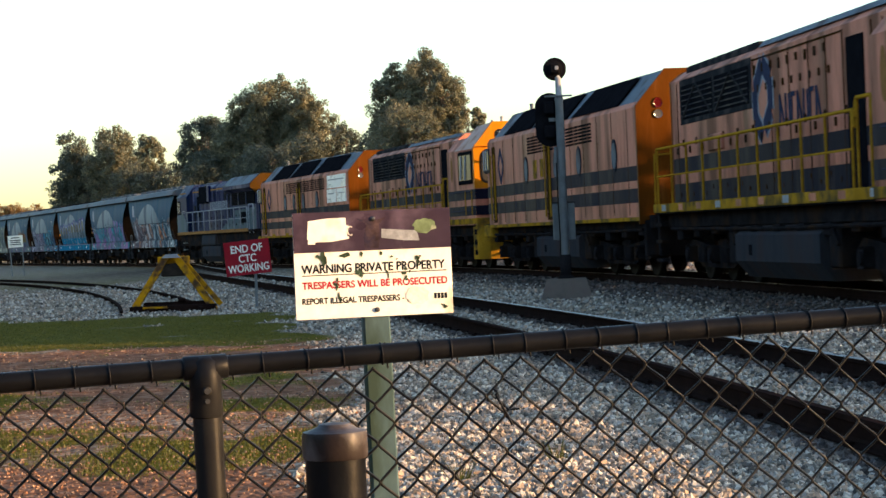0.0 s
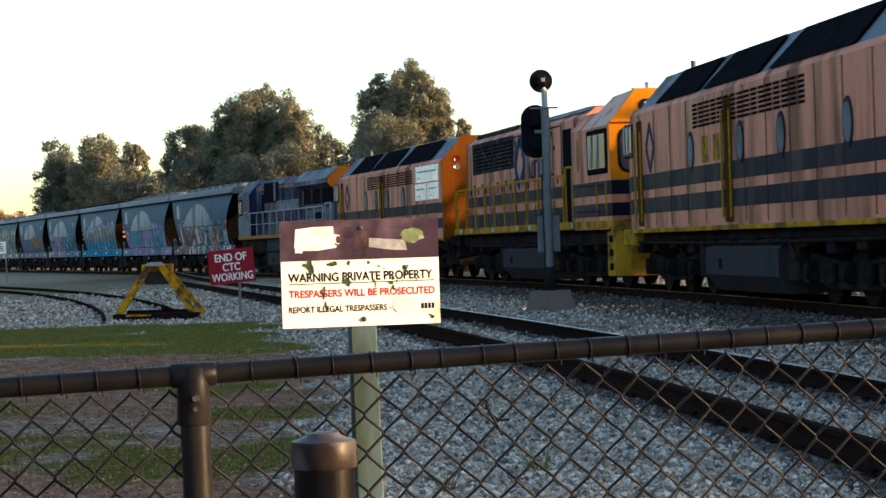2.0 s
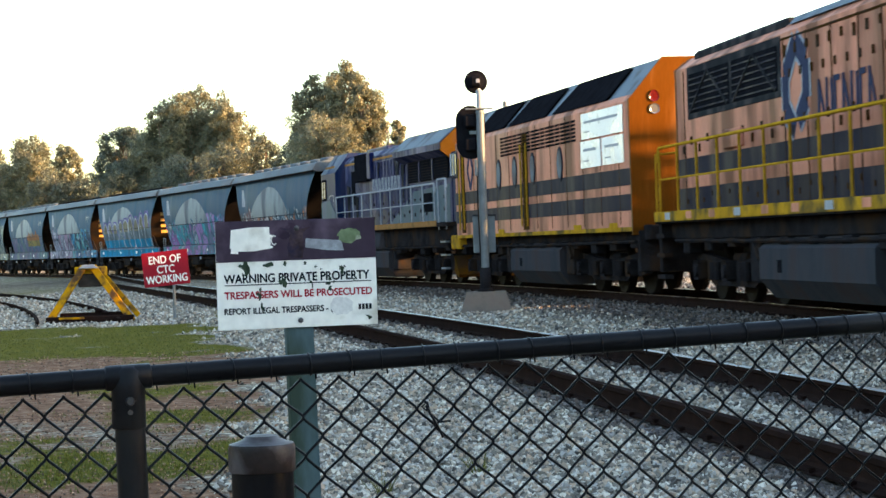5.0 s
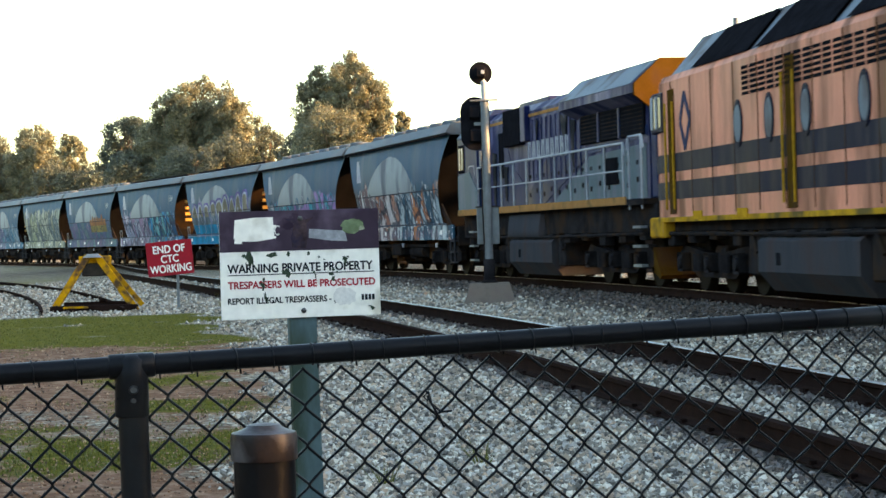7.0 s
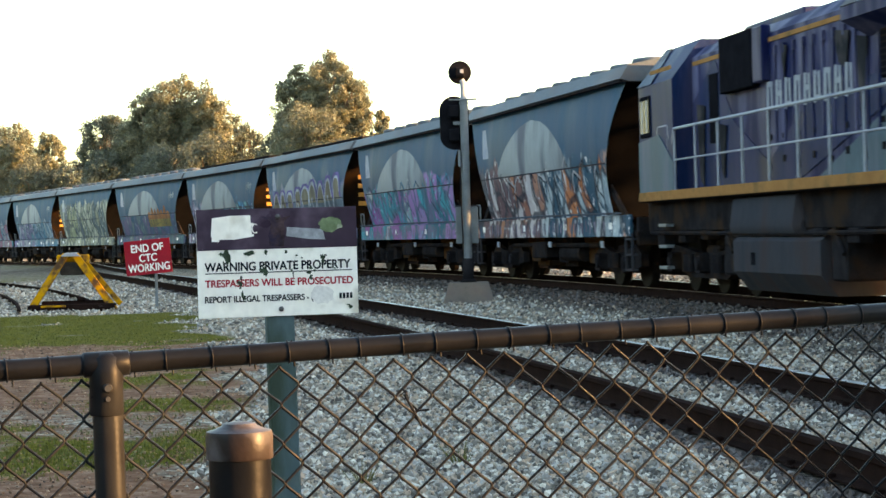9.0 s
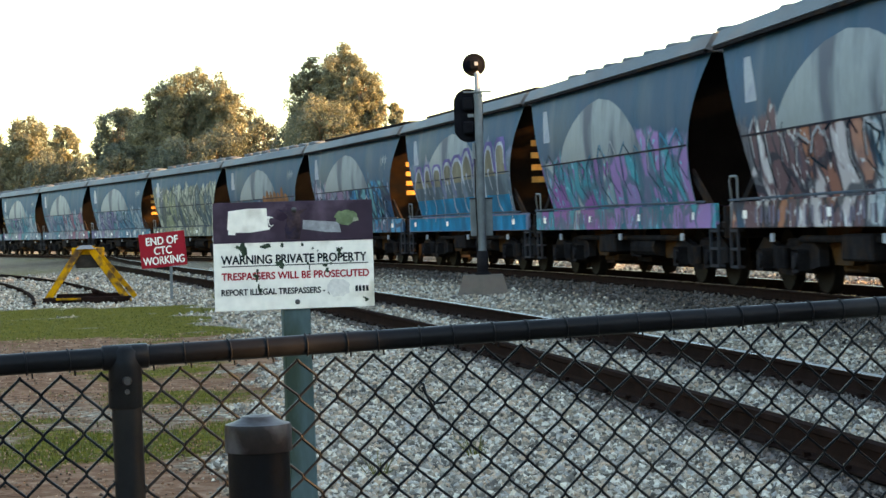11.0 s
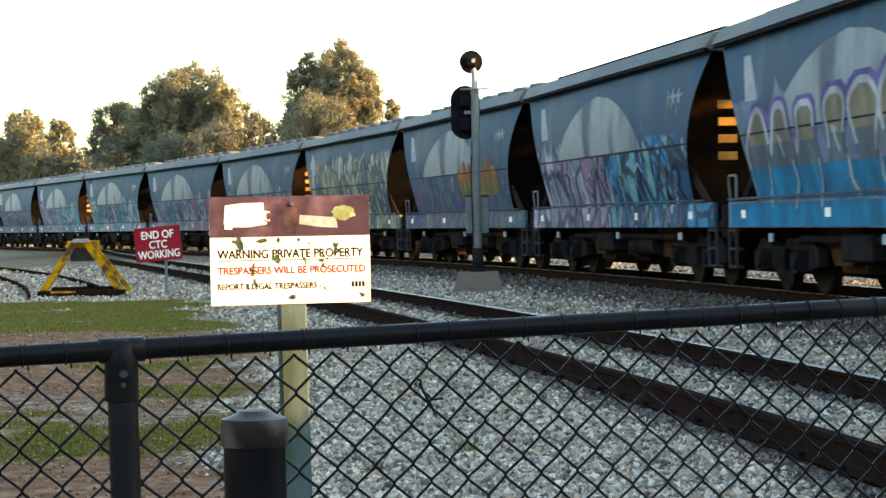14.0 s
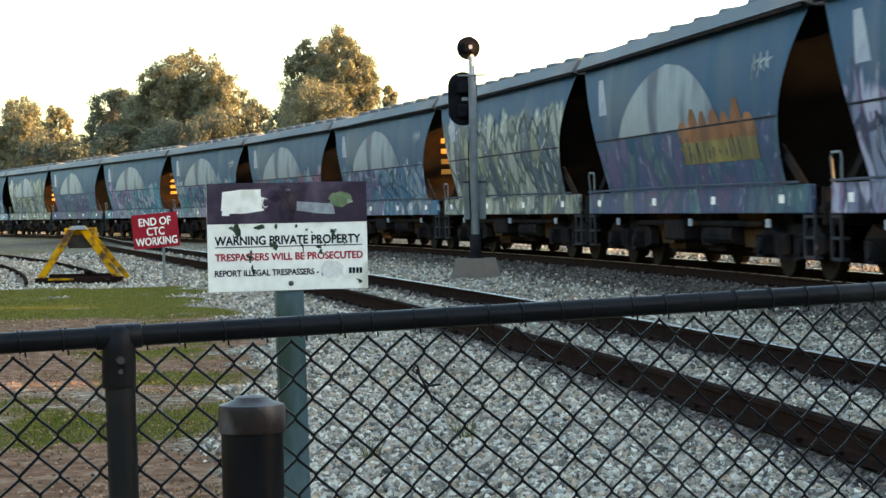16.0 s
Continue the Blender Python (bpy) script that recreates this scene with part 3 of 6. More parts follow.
def build_grass():
    rnd = random.Random(8)
    g = Geo()
    for y0, y1, dens in ((9.0, 13, 1500), (13, 17, 900), (17, 27, 260), (27, 38.5, 200)):
        xa, xb = -0.28 * y1 - 0.8, step(EDGE, (y0 + y1) / 2) + 0.8
        for _ in range(int((xb - xa) * (y1 - y0) * dens)):
            x, y = rnd.uniform(xa, xb), rnd.uniform(y0, y1)
            if rnd.random() > cover(x, y)[0] * 1.2 - 0.15:
                continue
            z, h, w = ground_z(x, y), rnd.uniform(0.010, 0.032), rnd.uniform(0.003, 0.007)
            a, l = rnd.uniform(0, math.tau), rnd.uniform(0, 0.05)
            dx, dy = math.cos(a) * w, math.sin(a) * w
            g.add([(x - dx, y - dy, z), (x + dx, y + dy, z), (x - dy * l * 60, y + dx * l * 60, z + h)], [(0, 1, 2)])
    for x, y in ((0.12, 11.6), (-0.4, 10.9), (-4.4, 39.3), (-3.9, 33)):
        for _ in range(26):
            a, h = rnd.uniform(0, math.tau), rnd.uniform(0.05, 0.2 if y < 30 else 0.35)
            r = rnd.uniform(0, 0.06)
            px, py, lean = x + math.cos(a) * r, y + math.sin(a) * r, rnd.uniform(0.2, 0.8) * h
            z = ground_z(px, py)
            g.add([(px - 0.003, py, z), (px + 0.003, py, z), (px + math.cos(a) * lean, py + math.sin(a) * lean, z + h)], [(0, 1, 2)])
    me = bpy.data.meshes.new("grass")
    me.from_pydata(g.v, [], g.f)
    me.materials.append(M["blade"])
    tagged(new("grass", me), "short patchy green grass and thin weeds", "grass", "", "stuff")


build_grass()


# ---- trees ----
def px_place(cx, top, d):
    return (cx - 784) / 3704 * d, d, 1.4 + (369.5 - 0.0208 * (cx - 784) - top) / 3700 * d


def tree(x, y, height, half, low, mat, label, seed, leaves=7000, leaf=0.30, clumps_n=56, name="gum_tree"):
    """Trunk, limbs and a crown of rounded leaf clumps inside an egg of the given half width, from low to height."""
    rnd = random.Random(seed)
    rng = np.random.default_rng(seed)
    t = thing(name, label, "tree", "trees behind the railway")
    t.location = (x, y, 0.1)
    g = Geo()
    g.tube([(0, 0, -0.3), (rnd.uniform(-0.2, 0.2), 0, height * 0.25), (rnd.uniform(-0.4, 0.4), 0.2, height * 0.55), (rnd.uniform(-0.4, 0.4), 0.1, height * 0.85)], [half * 0.10 + 0.08, half * 0.08 + 0.06, half * 0.05 + 0.04, 0.03], 8)
    mid, hh = (height + low) / 2, (height - low) / 2
    n = clumps_n if half > 1.2 else 18
    centres, radii = [], []
    for i in range(n):
        zz = 1 - 2 * (i + 0.5) / n
        a = i * 2.39996 + rnd.uniform(-0.5, 0.5)
        rr = (1 - abs(zz) ** 2.6) ** (1 / 2.6)
        r = min(half, hh) * rnd.uniform(0.26, 0.42)
        k = rnd.uniform(0.86, 1.04) if i % 4 else rnd.uniform(0.2, 0.6)
        c = Vector((math.cos(a) * rr * max(0.1, half - r) * k, math.sin(a) * rr * max(0.1, half - r) * k, mid + zz * max(0.1, hh - r) * k))
        centres.append(c)
        radii.append(r)
        if i % 2:
            g.tube([(0, 0, c.z * 0.55), tuple(c * 0.55 + Vector((0, 0, c.z * 0.38))), tuple(c)], [0.02 + half * 0.03, 0.015 + half * 0.018, 0.01], 5)
    part("trunk", g, M["bark"], t)
    # three sizes: clump, tuft, leaf
    cen, rad = np.array(centres), np.array(radii)
    tufts = 14

    def unit(m):
        v = rng.normal(size=(m, 3))
        return v / np.linalg.norm(v, axis=1, keepdims=True)
    tc = np.repeat(cen, tufts, axis=0) + unit(n * tufts) * (np.repeat(rad, tufts) * rng.uniform(0.45, 0.92, n * tufts))[:, None]
    tr = np.repeat(rad, tufts) * rng.uniform(0.30, 0.52, n * tufts)
    pick = rng.choice(n * tufts, size=leaves, p=tr ** 2 / (tr ** 2).sum())
    d = unit(leaves)
    p = tc[pick] + d * (tr[pick] * rng.random(leaves) ** 0.35)[:, None]
    face = d * 0.8 + (p - cen[pick // tufts]) / rad[pick // tufts][:, None] * 0.6 + rng.normal(size=(leaves, 3)) * 0.55
    face /= np.linalg.norm(face, axis=1, keepdims=True)
    u = np.cross(face, unit(leaves))
    u /= np.linalg.norm(u, axis=1, keepdims=True)
    w = np.cross(face, u)
    sz = (leaf * rng.uniform(0.5, 1.25, leaves))[:, None]
    v = np.stack([p - u * sz * 0.5, p + w * sz * 0.26, p + u * sz * 0.5, p - w * sz * 0.26], axis=1).reshape(-1, 3)
    me = bpy.data.meshes.new("crown")
    me.from_pydata(v.tolist(), [], np.arange(leaves * 4).reshape(-1, 4).tolist())
    me.materials.append(mat)
    ob = new("crown", me)
    ob.parent = t
    return t


GUM = "tall eucalyptus with a lumpy olive-green crown"
DARK = "dense dark green bushy tree behind the railway"
# centre, top and half width as seen, distance, foot of the crown
TREES = (
    (608, 52, 64, 130, 3.0, "leaf", GUM, 16000), (546, 78, 48, 131, 2.6, "leaf", GUM, 11000), (640, 84, 38, 128, 2.4, "leaf", GUM, 8000), (572, 130, 78, 127, 1.0, "leaf", GUM, 11000),
    (684, 144, 28, 124, 3.2, "leaf", GUM, 4500), (338, 94, 66, 150, 4.0, "leaf", GUM, 15000), (284, 118, 48, 150, 3.0, "leaf", GUM, 9000), (395, 122, 46, 148, 3.0, "leaf", GUM, 9000),
    (205, 152, 50, 155, 1.5, "leaf_dark", DARK, 9000), (250, 172, 52, 151, 1.0, "leaf", GUM, 8000), (456, 178, 40, 140, 0.5, "leaf_dark", DARK, 7000),
    (310, 200, 66, 142, 0.3, "leaf_dark", DARK, 8000), (390, 196, 60, 139, 0.3, "leaf_dark", DARK, 8000), (210, 215, 60, 150, 0.3, "leaf_dark", DARK, 7000),
    (515, 195, 56, 132, 0.3, "leaf_dark", DARK, 7000), (600, 200, 52, 124, 0.3, "leaf", DARK, 6000), (670, 214, 46, 118, 0.3, "leaf_dark", DARK, 5000),
    (40, 176, 54, 200, 1.5, "leaf", GUM, 10000), (108, 194, 32, 195, 1.5, "leaf", GUM, 6500), (150, 232, 46, 190, 0.3, "leaf_dark", DARK, 5000), (80, 228, 52, 192, 0.3, "leaf_dark", DARK, 5000),
    (-30, 190, 46, 205, 0.5, "leaf_dark", DARK, 6500), (10, 225, 50, 205, 0.3, "leaf_dark", DARK, 5000), (-125, 306, 55, 280, 0.3, "leaf_autumn", "low bushy tree with orange-brown leaves", 4500),
    (-190, 300, 60, 280, 0.3, "leaf_autumn", "low bushy tree with orange-brown leaves", 4500), (865, 196, 30, 95, 0.3, "leaf", DARK, 2500),
)
for i, (cx, top, hw, d, low, mat, label, n) in enumerate(TREES):
    x, y, z = px_place(cx, top - (15 if top < 200 else 6), d)
    tree(x, y, z - 0.1, hw * 1.14 / 3700 * d, low, M[mat], label, 100 + i, int(n * 4.4), 0.19 * d / 150)
# beyond the line, out of view: an added row that blocks the sun to shade the yard
row = random.Random(77)
for i in range(22):
    tree(25.5 + row.uniform(-1.0, 1.0), 7.6 + i * 4.0 + row.uniform(-0.6, 0.6), row.uniform(4.2, 4.5) if i < 1 else row.uniform(4.9, 5.5) if i < 4 else row.uniform(6.8, 7.4) if i < 7 else row.uniform(7.8, 8.5), row.uniform(2.1, 2.7), 0.2, M["leaf_dark"], "unseen bush added beyond the main line to block the sun", 300 + i, 2600, 0.5, 26, "shrub")
# an added, unseen belt of tall trees behind and beside the camera, blocking low sky light
for i in range(24):
    if i < 14:
        x, y = -36 + row.uniform(-3, 3), -34 + i * 9.0
    else:
        x, y = -30 + (i - 13) * 7.5, -38 + row.uniform(-3, 3)
    tree(x, y, row.uniform(12, 15), row.uniform(5, 6), 0.5, M["leaf_dark"], "unseen tall tree added to block low sky light", 400 + i, 1500, 1.6, 26, "sky_block_tree")


# ---- fence in front of the camera ----
def build_fence():
    f = thing("chain_link_fence", "black vinyl-coated chain-link fence with a round top rail", "fence")
    a, b = Vector((-0.843, 3.99, 1.160)), Vector((0.943, 4.45, 1.203))
    along = (b - a).normalized()
    flat = Vector((along.x, along.y, 0)).normalized()
    out = Vector((flat.y, -flat.x, 0))
    lo, hi = -1.9, 3.9
    part("top_rail", Geo().tube([a + along * (lo + (hi - lo) * i / 12) for i in range(13)], 0.0205, 20), M["pvc"], f, "thick black coated top rail", 50)
    up = (Vector((0, 0, 1)) - Vector((-0.012, 0, 0))).normalized()
    for u in (0.219, -1.75, 2.9):
        p = a + along * u
        foot = Vector((p.x + 0.012 * p.z, p.y, 0.0))
        post = part("post", Geo().tube([foot, p - up * 0.022], 0.0295, 24), M["pvc"], f, "black coated round fence post", 50)
        part("post_collar", Geo().tube([p - up * 0.10, p - up * 0.097, p - up * 0.02, p + up * 0.012, p + up * 0.022], [0.030, 0.0335, 0.0325, 0.029, 0.016], 24), M["pvc"], post, "black cap fitting", 50)
        part("rail_sleeve", Geo().tube([p - along * 0.045, p - along * 0.042, p + along * 0.042, p + along * 0.045], [0.021, 0.0245, 0.0245, 0.021], 20), M["pvc"], post, "", 50)
        part("bolt", Geo().tube([p - up * 0.045 + out * 0.027, p - up * 0.045 + out * 0.040], [0.011, 0.007], 10).tube([p - up * 0.066 + out * 0.027, p - up * 0.066 + out * 0.037], 0.005, 8), M["fasten"], post, "dull steel bolt")
    MESH_PHASE = -0.5082
    wires, w, h = Geo(), 0.0770, 0.0775
    n = int((hi - lo) / (w / 2))
    for i in range(n):
        u0 = MESH_PHASE + (i - n // 2) * w / 2 + 0.95
        pts, last = [], None
        for j in range(29):
            k = (i + j) % 2
            u = u0 + (w / 2 if k else 0) + random.uniform(-0.0012, 0.0012)
            bend = 0.0034 if k == (i % 2) else -0.0034
            p = a + along * u - up * (0.027 + j * h / 2 + random.uniform(-0.001, 0.001)) + out * bend + Vector((0.0014 * j, 0, 0))
            if last is not None:
                for fu, fz in ((0.07, 0.13), (0.93, 0.87)):
                    q = last.lerp(p, fz)
                    pts.append(q + along * ((p - last).dot(along) * (fu - fz)))
            pts.append(p)
            last = p
        wires.tube(pts, 0.0031, 5, False)
    part("mesh", wires, M["pvc"], f, "black diamond wire mesh", 80)
    ring = Geo()
    pts = [flat * (0.010 * (k / 12 - 0.5)) + (up * math.cos(k * math.tau / 12) + out * math.sin(k * math.tau / 12)) * 0.0222 for k in range(13)]
    me = mesh_of("rail_tie", ring.tube(pts + [pts[-1] - up * 0.052 + flat * 0.006], 0.0019, 5, False), M["pvc"], 80)
    for i in range(int((hi - lo) / w)):
        t = new("rail_tie", me)
        t.parent, t.location = f, a + along * (lo + 0.01 + i * w + random.uniform(-0.006, 0.006))
        t.rotation_euler = (0, 0, random.uniform(-0.2, 0.2))
    q = Vector((-0.062, 4.17, 1.075))
    knot = Geo()
    knot.tube([q + Vector((0.0, 0, 0.016)), q + Vector((0.008, -0.01, 0.008)), q + Vector((0.004, -0.008, -0.004)), q + Vector((-0.004, -0.008, 0.004)), q + Vector((0.006, -0.006, 0.014)), q + Vector((0.012, -0.004, -0.010)), q + Vector((0.030, 0, -0.028)), q + Vector((0.052, -0.004, -0.026))], 0.0024, 6)
    knot.tube([q + Vector((0.004, -0.008, 0.006)), q + Vector((0.014, -0.012, -0.014)), q + Vector((0.028, -0.01, -0.040)), q + Vector((0.036, -0.01, -0.058))], 0.0026, 6)
    part("wire_tie", knot, M["pvc"], f, "knotted black wire end", 80)


build_fence()


def build_bollard():
    b = thing("bollard", "black steel pipe bollard with a weathered dark brown cap", "bollard")
    b.location = (-0.354, 3.80, 0.001)
    part("pipe", Geo().lathe([(0.056, -0.1), (0.056, 0.84), (0.062, 0.845), (0.066, 0.853), (0.066, 0.870), (0.062, 0.876), (0.0565, 0.880), (0.0565, 1.02)], seg=40), M["pvc"], b, "black pipe with a collar", 40)
    part("cap", Geo().lathe([(0.0600, 1.000), (0.0612, 1.003), (0.0612, 1.043), (0.0590, 1.050), (0.0450, 1.054), (0.0330, 1.059), (0.0290, 1.064), (0.0180, 1.066), (0.001, 1.0665)], seg=40), M["cap"], b, "weathered dark brown screw cap", 40)


build_bollard()


# ---- signs ----
def build_warning_sign():
    s = thing("warning_sign", "worn white and dark purple warning sign on a stained post", "sign")
    s.matrix_basis = pose(-0.5765, 7.8, 1.106, 0, 0, 14)
    W, H = 0.603, 0.402
    part("post", Geo().box(-0.045, 0.058, 0.012, 0.075, -1.15, 0.36, 0.006).turn(pose(0, 0, 0, 0, -0.7, 0)), M["post_paint"], s, "galvanised square post with green stains")
    part("plate", Geo().box(-W / 2, W / 2, 0.0, 0.006, 0, H, 0.0015), M["white"], s, "off-white enamel plate")
    part("header", Geo().box(-W / 2, W / 2, -0.0025, 0.0, H * 0.625, H, 0.001), M["aubergine"], s, "dark purple header band")

    def line(text, size, z, mat, width, x=0.0, bold=0.0):
        letters("lettering", text, size, mat, s, Matrix.Translation((x, -0.0006, z)) @ pose(0, 0, 0, 90, 0, 0), bold, width, 0.0004)
    line("WARNING PRIVATE PROPERTY", 0.0455, 0.173, M["ink"], 0.548, 0.0, 0.0013)
    part("underline", Geo().box(-0.273, 0.281, -0.0014, 0.0, 0.1630, 0.1665), M["ink"], s)
    line("TRESPASSERS WILL BE PROSECUTED", 0.0375, 0.1145, M["red_ink"], 0.556, 0.004, 0.0011)
    line("REPORT ILLEGAL TRESPASSERS - (", 0.0318, 0.0575, M["ink"], 0.406, -0.073, 0.0009)
    for k in range(4):
        part("number_bar", Geo().box(0.229 + k * 0.0135, 0.2385 + k * 0.0135, -0.0012, 0.0, 0.058, 0.079), M["ink"], s)
    rnd = random.Random(3)

    def blob(name, x, z, rx, rz, mat, label, y=-0.0032, jag=0.25, n=22):
        pts = [(x + math.cos(k * math.tau / n) * rx * (1 + rnd.uniform(-jag, jag)), z + math.sin(k * math.tau / n) * rz * (1 + rnd.uniform(-jag, jag))) for k in range(n)]
        part(name, Geo().prism(pts, y, y - 0.0008), mat, s, label)
    logo = [(-0.247, 0.283), (-0.244, 0.300), (-0.249, 0.301), (-0.243, 0.370), (-0.170, 0.378), (-0.100, 0.378), (-0.099, 0.349), (-0.088, 0.348), (-0.087, 0.341), (-0.096, 0.338), (-0.096, 0.308), (-0.088, 0.306), (-0.090, 0.299), (-0.160, 0.289), (-0.218, 0.290), (-0.219, 0.281)]
    part("logo_patch", Geo().prism(logo, -0.0028, -0.0042), M["white"], s, "white painted-over logo patch")
    part("logo_patch", Geo().tube([(-0.083 + math.cos(k) * 0.011, -0.0034, 0.328 + math.sin(k) * 0.017) for k in (0.9, 1.6, 2.4, 3.14, 3.9, 4.7, 5.4)], 0.0022, 5), M["white"], s)
    part("sticker", Geo().prism([(0.034, 0.297), (0.036, 0.331), (0.172, 0.320), (0.180, 0.281), (0.120, 0.284)], -0.0028, -0.0036), M["sticker"], s, "torn grey sticker")
    blob("sticker", 0.203, 0.338, 0.044, 0.027, M["green_sticker"], "peeling green sticker", -0.0038, 0.2)
    for x, z, rx, rz in ((-0.193, 0.232, 0.012, 0.016), (-0.182, 0.215, 0.006, 0.012), (-0.213, 0.236, 0.008, 0.006), (-0.112, 0.235, 0.020, 0.007), (-0.098, 0.240, 0.010, 0.009), (-0.058, 0.172, 0.012, 0.009), (-0.048, 0.162, 0.009, 0.010), (0.050, 0.168, 0.005, 0.008), (-0.150, 0.130, 0.007, 0.006), (-0.143, 0.116, 0.006, 0.010), (-0.136, 0.082, 0.004, 0.014), (0.118, 0.160, 0.010, 0.006), (0.168, 0.215, 0.009, 0.011), (0.172, 0.202, 0.005, 0.012), (0.270, 0.026, 0.008, 0.008), (-0.045, 0.238, 0.006, 0.009), (0.031, 0.238, 0.006, 0.007), (0.070, 0.224, 0.005, 0.004), (-0.140, 0.145, 0.004, 0.008), (0.122, 0.142, 0.007, 0.010), (-0.190, 0.222, 0.010, 0.020), (-0.205, 0.205, 0.003, 0.009), (-0.128, 0.070, 0.003, 0.008), (-0.142, 0.126, 0.008, 0.006), (0.122, 0.176, 0.005, 0.006), (0.137, 0.166, 0.004, 0.005), (0.090, 0.215, 0.004, 0.003), (0.180, 0.222, 0.004, 0.004), (0.214, 0.172, 0.004, 0.003), (-0.052, 0.18, 0.007, 0.004), (0.262, 0.034, 0.006, 0.003), (0.056, 0.154, 0.003, 0.009)):
        blob("lichen", x, z, rx, rz, M["lichen"], "", -0.0016, 0.5, 13)
    blob("sticker", 0.165, 0.074, 0.044, 0.034, M["scrape"], "pale scraped patch over the number", -0.0016, 0.14)
    part("stain", Geo().prism([(-0.030, 0.262), (-0.034, 0.300), (-0.020, 0.352), (-0.060, 0.372), (0.0, 0.362), (0.055, 0.374), (0.026, 0.350), (0.030, 0.296), (0.022, 0.258)], -0.0026, -0.0031), M["mould"], s, "brown mould stain below the bolt")
    for x, z in ((0.003, 0.370), (0.007, 0.026)):
        part("bolt", Geo().lathe([(0.010, -0.0036), (0.010, -0.0060), (0.006, -0.009), (0.001, -0.010)], (x, 0, z), "y", 12), M["fasten"], s, "rust-ringed dark bolt")


build_warning_sign()


def build_ctc_sign():
    s = thing("end_of_working_sign", "red metal sign with white capital letters on a thin post", "sign")
    s.matrix_basis = pose(-5.415, 39.5, 1.09, 0, -4.4, 0)
    part("plate", Geo().box(-0.435, 0.435, 0, 0.012, -0.325, 0.325, 0.004), M["red"], s, "red enamel plate")
    part("post", Geo().tube([(0.16, 0.045, 0.25), (0.05, 0.045, -1.1)], 0.028, 10), M["galv"], s, "thin grey post", 60)
    for i, (txt, w) in enumerate((("END OF", 0.60), ("CTC", 0.33), ("WORKING", 0.78))):
        letters("lettering", txt, 0.205, M["white"], s, Matrix.Translation((0, -0.003, 0.105 - 0.185 * i)) @ pose(0, 0, 0, 90, 0, 0), 0.004, w, 0.002)


build_ctc_sign()


def build_small_sign():
    s = thing("small_sign", "small white notice board on two thin posts", "sign")
    s.matrix_basis = pose(-25.9, 104, 0.1, 0, -2, 0)
    part("plate", Geo().box(-0.38, 0.38, 0, 0.02, 1.45, 2.05, 0.005), M["white"], s)
    for x in (-0.30, 0.32):
        part("post", Geo().tube([(x, 0.04, -0.3), (x, 0.04, 2.0)], 0.03, 8), M["galv"], s)
    for z, w in ((1.93, 0.22), (1.80, 0.28), (1.70, 0.25), (1.60, 0.28)):
        part("lettering", Geo().box(-w, w, -0.004, 0, z - 0.02, z + 0.025), M["ink"], s, "small dark writing bar")


build_small_sign()


